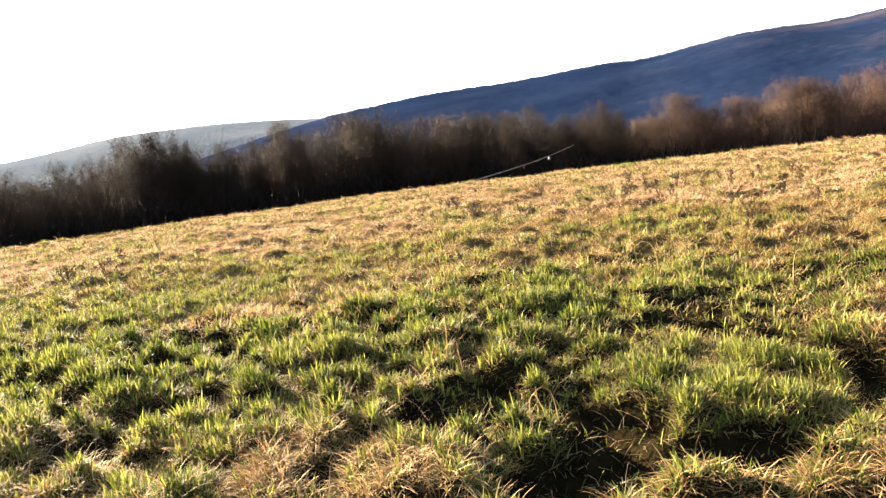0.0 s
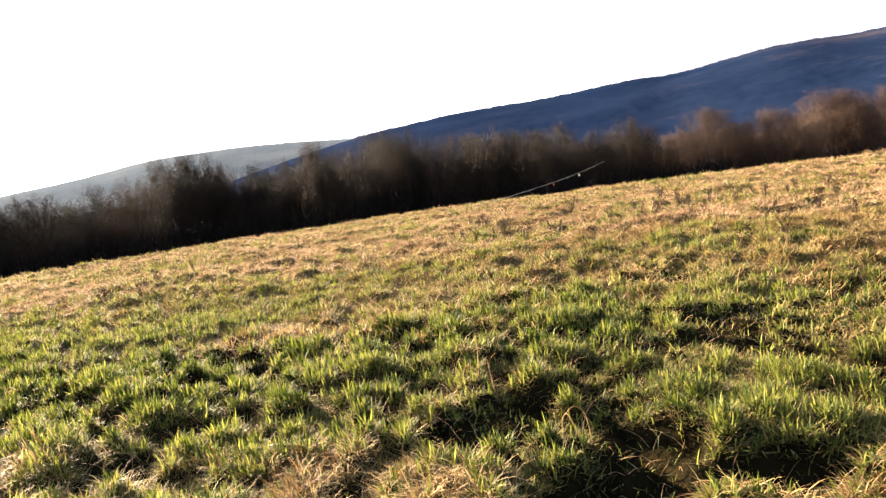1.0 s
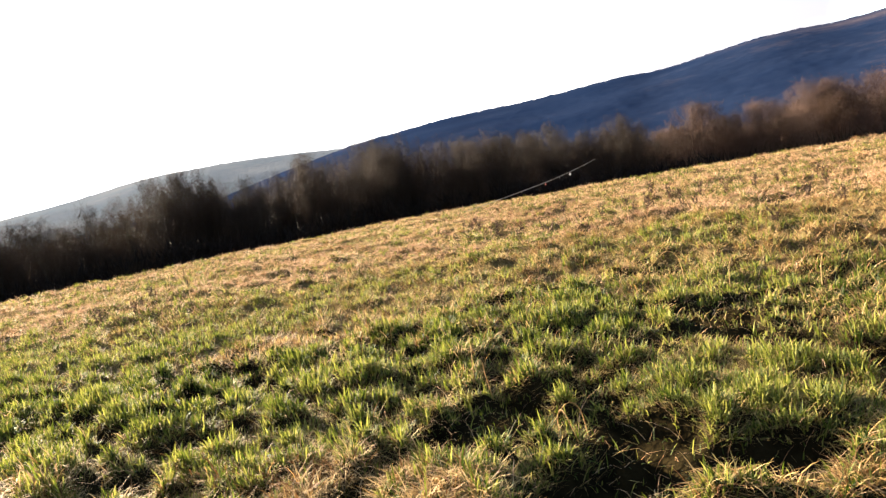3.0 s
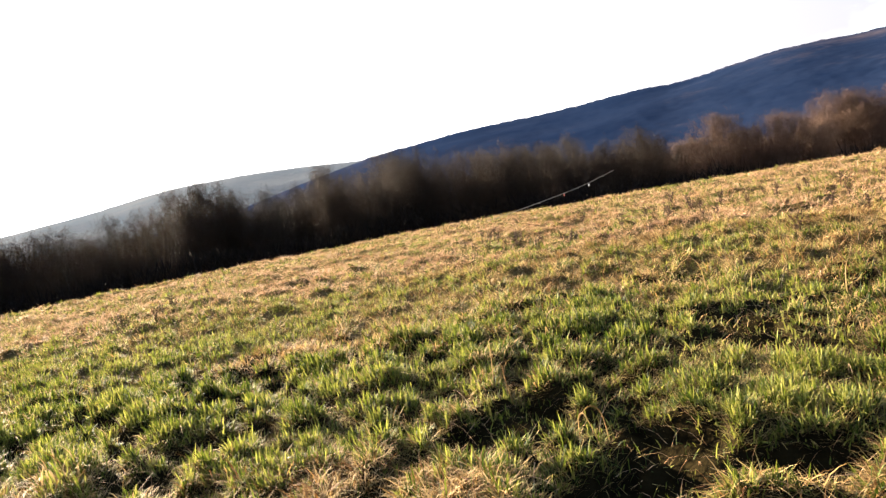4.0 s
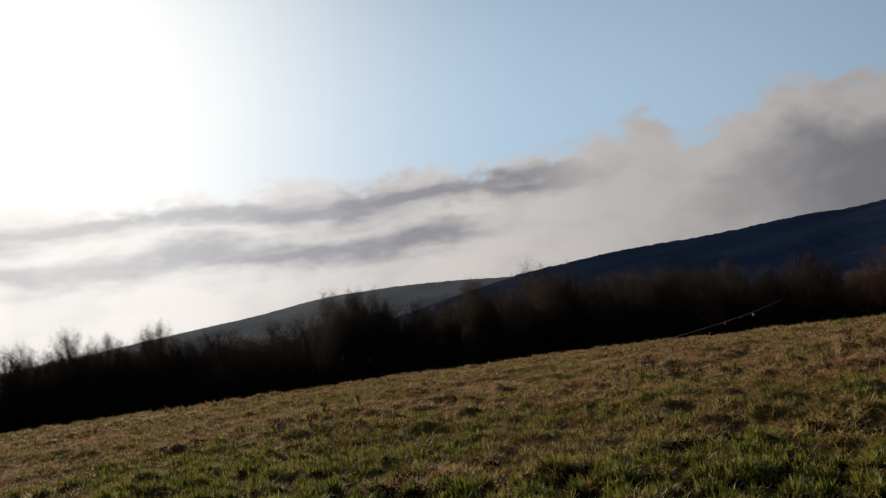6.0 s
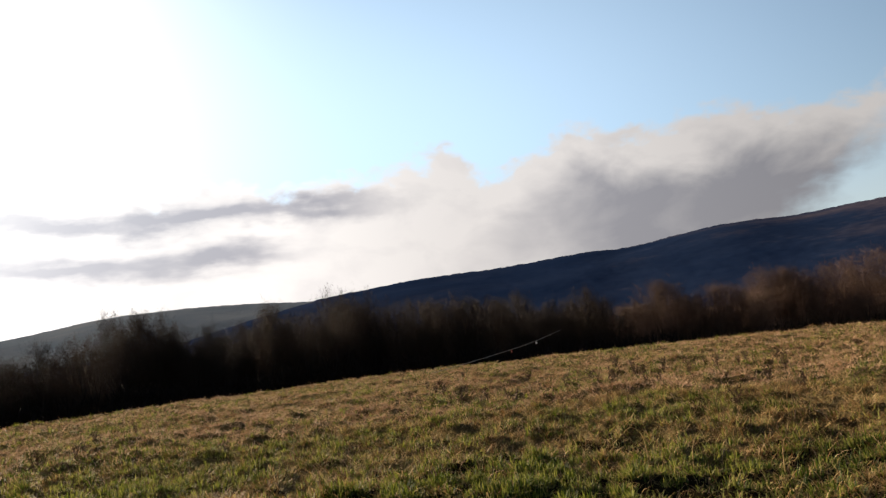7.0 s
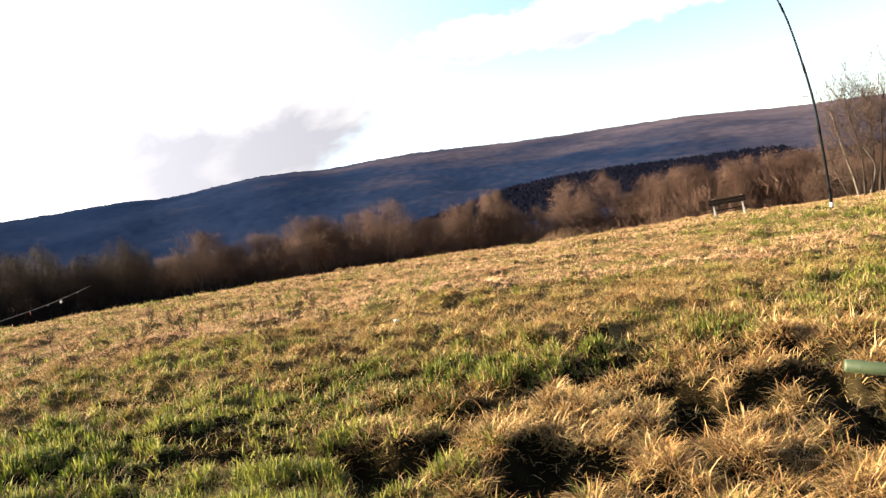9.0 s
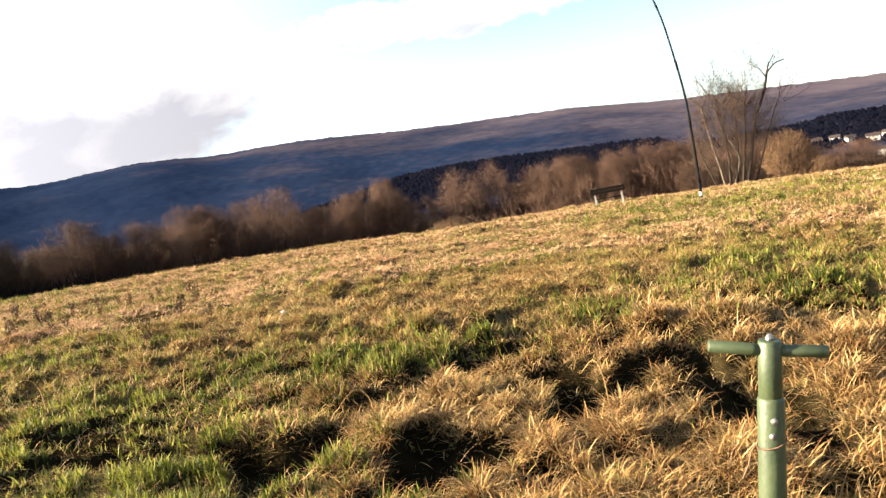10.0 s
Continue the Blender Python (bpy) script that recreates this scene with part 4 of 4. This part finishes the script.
def build_post():
    """Green-painted pipe post with a crossbar, leaning a little."""
    r = 2.78
    top = np.array(aim(-74.37, -14.19, r))
    low = np.array(aim(-73.36, -24.33, r))
    axis = (top - low) / np.linalg.norm(top - low)
    end = top - axis * ((top[2] + 0.25) / axis[2])
    post = new("post")
    gz = ground_z(end[0], end[1])
    post.location = (end[0], end[1], 0.0)
    base = np.array([end[0], end[1], 0.0])
    top, end = top - base, end - base
    neck = top - axis * 0.205
    np_part("pipe", tube("pipe", [top - axis * 0.004, top - axis * 0.012, top - axis * 0.1, neck - axis * 0.05], [0.033, 0.0375, 0.038, 0.0385], 24), M_PAINT, post)
    np_part("sleeve", tube("sleeve", [neck + axis * 0.006, neck - axis * 0.006, neck - axis * 0.3, end], [0.0395, 0.0435, 0.045, 0.046], 24), M_PAINT, post)
    mid = top - axis * 0.04
    left, right = np.array(aim(-70.34, -14.45, r - 0.03)) - base, np.array(aim(-77.88, -15.18, r + 0.03)) - base
    for name, e in (("crossbar", left), ("crossbar", right)):
        d = (e - mid) / np.linalg.norm(e - mid)
        np_part(name, tube(name, [mid + d * 0.028, mid + d * 0.06, e - d * 0.004, e], [0.021, 0.021, 0.021, 0.018], 16), M_PAINT, post)
    # a wad of bare metal at the cap, chipped brackets and a twisted wire
    view = -np.array([top[0] + base[0], top[1] + base[1], 0.0])
    view /= np.linalg.norm(view)
    side = np.cross(view, np.array([0, 0, 1.0]))
    cap = [top + axis * 0.016, top + axis * 0.004, top - axis * 0.008]
    np_part("cap_bolt", tube("cap_bolt", cap, [0.007, 0.013, 0.015], 6), M_STEEL, post, "bare metal bolt")
    for k, (dz, sx) in enumerate(((0.272, -0.010), (0.325, -0.004))):
        c = neck - axis * (dz - 0.205) + view * 0.044 + side * sx
        np_part("bracket", tube("bracket", [c - view * 0.006, c + view * 0.004, c + view * 0.010 + axis * 0.012], [0.010, 0.012, 0.005], 6), M_STEEL, post, "chipped bare bracket")
    ring = []
    for k in range(27):
        a = 2 * math.pi * k / 20
        ring.append(neck - axis * (0.155 + 0.012 * math.sin(a + 0.6)) + 0.0475 * (view * math.cos(a) + side * math.sin(a)))
    tail = ring[-1]
    ring += [tail + side * 0.02 - axis * 0.03, tail + side * 0.03 - axis * 0.08, tail + side * 0.05 - axis * 0.13]
    np_part("wire", tube("wire", ring, [0.0028] * len(ring), 5), M_RUST, post, "rusty twisted wire")
    tagged(post, "green-painted T-shaped steel pipe post in tussocks", "post")


build_post()


def build_bench():
    p = spot(-62.75, 42.0)
    bench = new("bench")
    z = float(land(np.array([p.x]), np.array([p.y]))[0])
    for x in (-0.72, 0.72):
        bm = bmesh.new()
        outline = [(-0.26, 0.0), (0.26, 0.0), (0.24, 0.10), (0.16, 0.16), (0.18, 0.42), (-0.22, 0.42), (-0.17, 0.16), (-0.25, 0.10)]
        f = bm.faces.new([bm.verts.new((x - 0.05, yy, zz)) for yy, zz in outline])
        ex = bmesh.ops.extrude_face_region(bm, geom=[f])
        bmesh.ops.translate(bm, vec=(0.10, 0, 0), verts=[v for v in ex["geom"] if isinstance(v, bmesh.types.BMVert)])
        bmesh.ops.recalc_face_normals(bm, faces=bm.faces)
        part("support", bm, M_CONCRETE, bench, "pale concrete support")
        bm = box(0.09, 0.08, 0.66, bevel=0.008)
        bmesh.ops.rotate(bm, matrix=Matrix.Rotation(-0.12, 3, "X"), verts=bm.verts)
        bmesh.ops.translate(bm, vec=(x, 0.17, 0.40), verts=bm.verts)
        part("back_post", bm, M_CONCRETE, bench, "pale concrete back post")
    for y in (-0.17, -0.03, 0.10):
        part("seat_plank", box(1.85, 0.12, 0.05, y=y, z=0.422, bevel=0.006), M_PLANK, bench)
    for y, zz in ((0.30, 0.72), (0.32, 0.885)):
        bm = box(1.85, 0.045, 0.155, bevel=0.006)
        bmesh.ops.rotate(bm, matrix=Matrix.Rotation(-0.12, 3, "X"), verts=bm.verts)
        bmesh.ops.translate(bm, vec=(0, y, zz), verts=bm.verts)
        part("back_plank", bm, M_PLANK, bench)
    bench.matrix_basis = Matrix.LocRotScale((p.x, p.y, z + 0.04), Euler((0, radians(2.5), radians(180 - 62.85 - 8))), None)
    tagged(bench, "dark plank bench on pale concrete supports in grass", "bench")


build_bench()


def build_old_tree():
    """Multi-stemmed bare tree on the crest: a pale leaning stem, a thick dark one with a broken, forked top, and thin shoots."""
    rng = np.random.default_rng(77)
    r = 43.5
    o = aim(-71.7, -3.2, r)
    limbs, wood, pale, twigs = [], "bark", "pale", []

    def stem(keys, r0, r1, store, shoots, size):
        pts = curve_points([aim(a + 0.34 + 0.09 * (5.0 - e), e - 0.45, r + dr) - o for a, e, dr in keys], 5)
        rad = np.linspace(r0, r1, len(pts))
        limb = [(*pts[i], *pts[i + 1], rad[i], rad[i + 1]) for i in range(len(pts) - 1)]
        limbs.append((limb, store))
        for k in range(shoots):
            i = int(rng.integers(len(pts) // 4, len(pts)))
            d = rng.normal(0, 0.55, 3) + np.array([0, 0, 0.85])
            grow(rng, pts[i], d / np.linalg.norm(d), size * rng.uniform(0.5, 1.1), 0.024, 2, limb, twigs, 0.6, (5, 4))

    stem([(-72.0, -2.7, 0), (-71.6, -1.0, 0), (-71.0, 1.0, 0.2), (-70.5, 3.0, 0.2), (-70.3, 3.6, 0.3)], 0.075, 0.025, pale, 26, 1.5)
    stem([(-73.5, -2.6, 0), (-73.7, -0.2, 0), (-74.0, 2.0, 0), (-74.6, 4.0, 0), (-74.8, 5.2, 0)], 0.115, 0.055, wood, 10, 1.4)
    stem([(-74.8, 5.1, 0), (-75.3, 5.6, 0), (-75.9, 5.75, 0)], 0.055, 0.03, wood, 4, 0.5)
    stem([(-74.8, 5.1, 0), (-74.9, 5.6, 0), (-75.3, 6.3, 0)], 0.045, 0.02, wood, 4, 0.4)
    stem([(-74.7, 4.8, 0), (-74.3, 5.4, 0), (-74.0, 5.6, 0)], 0.04, 0.015, wood, 4, 0.4)
    stem([(-72.7, -2.7, 0.3), (-72.8, 0.5, 0.5), (-72.6, 2.8, 0.6), (-72.4, 4.2, 0.7)], 0.075, 0.02, wood, 44, 1.35)
    stem([(-72.3, -2.7, -0.3), (-72.1, 0.4, -0.2), (-71.5, 2.9, 0), (-71.2, 4.2, 0)], 0.065, 0.015, wood, 44, 1.35)
    stem([(-73.1, -2.7, -0.2), (-73.3, 0.8, -0.4), (-73.3, 3.0, -0.5), (-73.5, 4.4, -0.5)], 0.07, 0.018, wood, 44, 1.35)
    stem([(-72.5, -2.7, 0), (-72.9, -0.6, -0.2), (-72.4, 0.6, -0.4), (-72.2, 0.9, -0.5)], 0.06, 0.04, pale, 2, 0.8)
    stem([(-73.9, -2.6, 0.2), (-74.6, 0.2, 0.3), (-75.2, 2.4, 0.4), (-75.6, 3.6, 0.5)], 0.055, 0.012, wood, 9, 1.6)
    stem([(-71.5, -2.6, 0.2), (-70.6, -0.6, 0.3), (-69.9, 1.4, 0.4), (-69.4, 2.8, 0.5)], 0.045, 0.012, wood, 9, 1.5)
    mid = np.array(aim(-72.0, 1.25, r) - o)
    side = np.array(toward(17.3))
    for k in range(3400):
        v = rng.normal(0, 1, 3)
        v *= rng.uniform(0.1, 1.0) ** 0.5 / np.linalg.norm(v)
        q = mid + side * v[0] * 2.7 + np.array(toward(-72.7)) * v[1] * 1.5 + np.array([0, 0, v[2] * 2.7])
        d = side * v[0] * 0.7 + np.array([0, 0, 0.9]) + rng.normal(0, 0.35, 3)
        d /= np.linalg.norm(d)
        ln, wd = rng.uniform(0.3, 0.9), rng.uniform(0.004, 0.008)
        twigs.append((*(q - d * ln / 2), *(q + d * ln / 2), wd, wd * 0.3))
    tree = new("tree")
    tree.location = o
    for limb, kind in limbs:
        np_part("stem", smooth(seg_mesh("stem", limb, 6)), M_BARK if kind == "bark" else M_CONCRETE_BARK, tree, "dark bark stem" if kind == "bark" else "pale stem without bark")
    np_part("crown", seg_mesh("crown", twigs, 3, True), M_GREY_TWIG, tree)
    tagged(tree, "bare multi-stemmed old tree with a broken forked top", "tree")


M_CONCRETE_BARK = material("pale_bark", [(0.0403, 0.03, 0.0203), (0.0739, 0.0582, 0.0406), (0.114, 0.0952, 0.0702)], scale=3.0, bump=0.6, bump_scale=20, bump_dist=0.02)
M_GREY_TWIG = material("grey_twigs", [(0.019, 0.0115, 0.0080), (0.036, 0.0228, 0.0160), (0.055, 0.0360, 0.0262)], scale=0.4, bump=0, island=0.5, spec=0.1)
M_RUSSET = material("russet_twigs", [(0.0383, 0.0197, 0.00952), (0.0659, 0.0363, 0.0174), (0.0904, 0.0574, 0.0286)], scale=0.5, bump=0, island=0.6, spec=0.15)
build_old_tree()


def build_bushes():
    rng = np.random.default_rng(91)
    for az, r, h, w, mat, label in ((-75.6, 52, 3.6, 1.7, M_RUSSET, "rounded russet leafless bush beside the old tree"), (-70.0, 56, 3.2, 2.2, M_TWIG, "leafless brown bush behind the crest"),
                                    (-72.8, 55, 3.0, 2.4, M_TWIG, "leafless brown bush behind the crest"), (-77.6, 60, 2.6, 1.8, M_RUSSET, "leafless russet bush behind the crest"),
                                    (-51.0, 70, 4.0, 2.6, M_RUSSET, "low russet bush at the field edge"), (-80.0, 62, 2.4, 2.0, M_TWIG, "leafless brown bush behind the crest")):
        p = spot(az + 0.38, r)
        z0 = float(land(np.array([p.x]), np.array([p.y]))[0])
        bush = new("bush")
        bush.location = (p.x, p.y, z0)
        wood, twigs = [], []
        for k in range(9):
            a, lean = rng.uniform(0, 6.28), rng.uniform(0.1, 0.7)
            d = np.array([math.cos(a) * lean, math.sin(a) * lean, 1.0])
            grow(rng, (math.cos(a) * 0.2, math.sin(a) * 0.2, -0.2), d / np.linalg.norm(d), h * 0.7, 0.04, 1, wood, twigs, 0.6, (6,))
        for k in range(2600):
            v = rng.normal(0, 1, 3)
            v *= rng.uniform(0.2, 1.0) ** 0.4 / np.linalg.norm(v)
            q = np.array([v[0] * w, v[1] * w, h * 0.52 + v[2] * h * 0.48])
            d = v + rng.normal(0, 0.4, 3) + np.array([0, 0, 0.5])
            d /= np.linalg.norm(d)
            ln, wd = rng.uniform(0.25, 0.6), rng.uniform(0.010, 0.02)
            twigs.append((*(q - d * ln / 2), *(q + d * ln / 2), wd, wd * 0.3))
        np_part("trunk", smooth(seg_mesh("stems", wood, 5)), M_BARK, bush)
        np_part("crown", seg_mesh("crown", twigs, 3, True), mat, bush)
        tagged(bush, label, "bush")


build_bushes()


def build_weeds():
    """Dead brown weed stalks in loose groups, and single straw stems nearer by."""
    rng = np.random.default_rng(63)
    m_weed = material("dead_weed", [(0.0235, 0.0118, 0.00672), (0.0437, 0.0235, 0.0134), (0.0672, 0.037, 0.0202)], scale=4, bump=0, island=0.5, spec=0.1)

    def stalk(seed, h, mat, arms, heads, label):
        g = np.random.default_rng(seed)
        segs, tops = [], []
        for k in range(g.integers(2, 5)):
            a, p = g.uniform(0, 6.28), np.array([0, 0, -0.04])
            d = np.array([math.cos(a) * 0.2, math.sin(a) * 0.2, 1.0])
            for i in range(5):
                d = d + g.normal(0, 0.09, 3)
                d /= np.linalg.norm(d)
                q = p + d * h / 5
                segs.append((*p, *q, 0.008 - i * 0.001, 0.007 - i * 0.001))
                if i > 0:
                    for j in range(arms):
                        w = d + g.normal(0, 0.6, 3)
                        w /= np.linalg.norm(w)
                        e = q + w * h * g.uniform(0.08, 0.22)
                        segs.append((*q, *e, 0.005, 0.003))
                        tops.append((*(e - w * 0.01), *(e + w * 0.035), 0.012, 0.004))
                p = q
        weed = np_part("weed", seg_mesh("weed", segs + (tops if heads else []), 4), mat)
        return tagged(weed, label, "weed", "dead weeds in the meadow")

    kinds = [stalk(k, 0.30 + 0.05 * k, m_weed, 2, True, "dead brown branching weed stalks in the meadow") for k in range(4)]
    placed = set()
    for az, r, n, sx, sy in ((-5.1, 17.5, 5, 0.4, 1.0), (-8.6, 16.4, 8, 0.6, 1.2), (-16.0, 15.4, 9, 0.9, 1.2), (-12, 17.5, 4, 1.2, 1.5), (16.1, 17.6, 4, 0.6, 0.9), (-28.0, 17.0, 9, 1.2, 1.6), (-22, 18.5, 5, 1.6, 1.5), (-34, 14.0, 4, 1.2, 1.4), (23, 15, 3, 1.0, 1.2)):
        for k in range(n):
            c = spot(az, r)
            x, y = c.x + rng.normal(0, sx), c.y + rng.normal(0, sy)
            i = int(rng.integers(0, 4))
            m = Matrix.LocRotScale((x, y, ground_z(x, y)), Euler((0, 0, rng.uniform(0, 6.28))), None)
            s = rng.uniform(0.6, 0.92)
            ob = kinds[i] if i not in placed else copy_thing(kinds[i], m)
            placed.add(i)
            ob.matrix_basis = m @ Matrix.Diagonal((s, s, s, 1))
    for az, r, h, bend, turn in ((-9.7, 4.15, 0.30, 0.75, -80), (-3.9, 5.2, 0.34, 0.2, 40), (-5.2, 5.0, 0.30, 0.25, 190), (-12.0, 4.3, 0.28, 0.7, 200), (-24, 7.6, 0.4, 0.5, 20), (-21, 8.0, 0.4, 0.6, 160),
                                 (-30, 7.0, 0.36, 0.55, 30), (-62, 4.6, 0.34, 0.5, 70), (-80, 3.9, 0.3, 0.7, 190), (-83, 4.3, 0.34, 0.35, 0), (-44, 5.0, 0.3, 0.7, 150), (-70, 7.2, 0.4, 0.3, 10)):
        c = spot(az, r)
        gz = ground_z(c.x, c.y)
        a = radians(turn)
        d = np.array([math.cos(a), math.sin(a), 0])
        pts = curve_points([np.array([0, 0, -0.05]), np.array([0, 0, h * 0.6]) + d * 0.03, np.array([0, 0, h * (1 - 0.25 * bend)]) + d * h * bend * 0.6, np.array([0, 0, h * (0.95 - 0.75 * bend)]) + d * h * (0.2 + bend)], 5)
        ob = np_part("grass_stalk", tube("grass_stalk", pts, np.linspace(0.0042, 0.002, len(pts)), 5), M_STRAW)
        ob.location = (c.x, c.y, gz)
        tagged(ob, "long bent straw stalk among the tussocks", "grass stalk")


build_weeds()


def build_scraps():
    """Two small pale crumpled scraps lying in the grass."""
    rng = np.random.default_rng(12)
    for az, r, size, lift, label in ((12.6, 4.82, 0.045, 0.03, "crumpled pale blue-grey scrap in a grass hollow"), (-37.5, 11.08, 0.035, 0.13, "small white scrap caught on the straw grass")):
        p = spot(az, r)
        bm = bmesh.new()
        bmesh.ops.create_icosphere(bm, subdivisions=2, radius=size)
        for v in bm.verts:
            v.co *= 1.0 + rng.uniform(-0.45, 0.35)
            v.co.z *= 0.6
        ob = part("scrap", bm, M_WHITE)
        ob.location = (p.x, p.y, ground_z(p.x, p.y) + lift)
        tagged(ob, label, "scrap")


build_scraps()
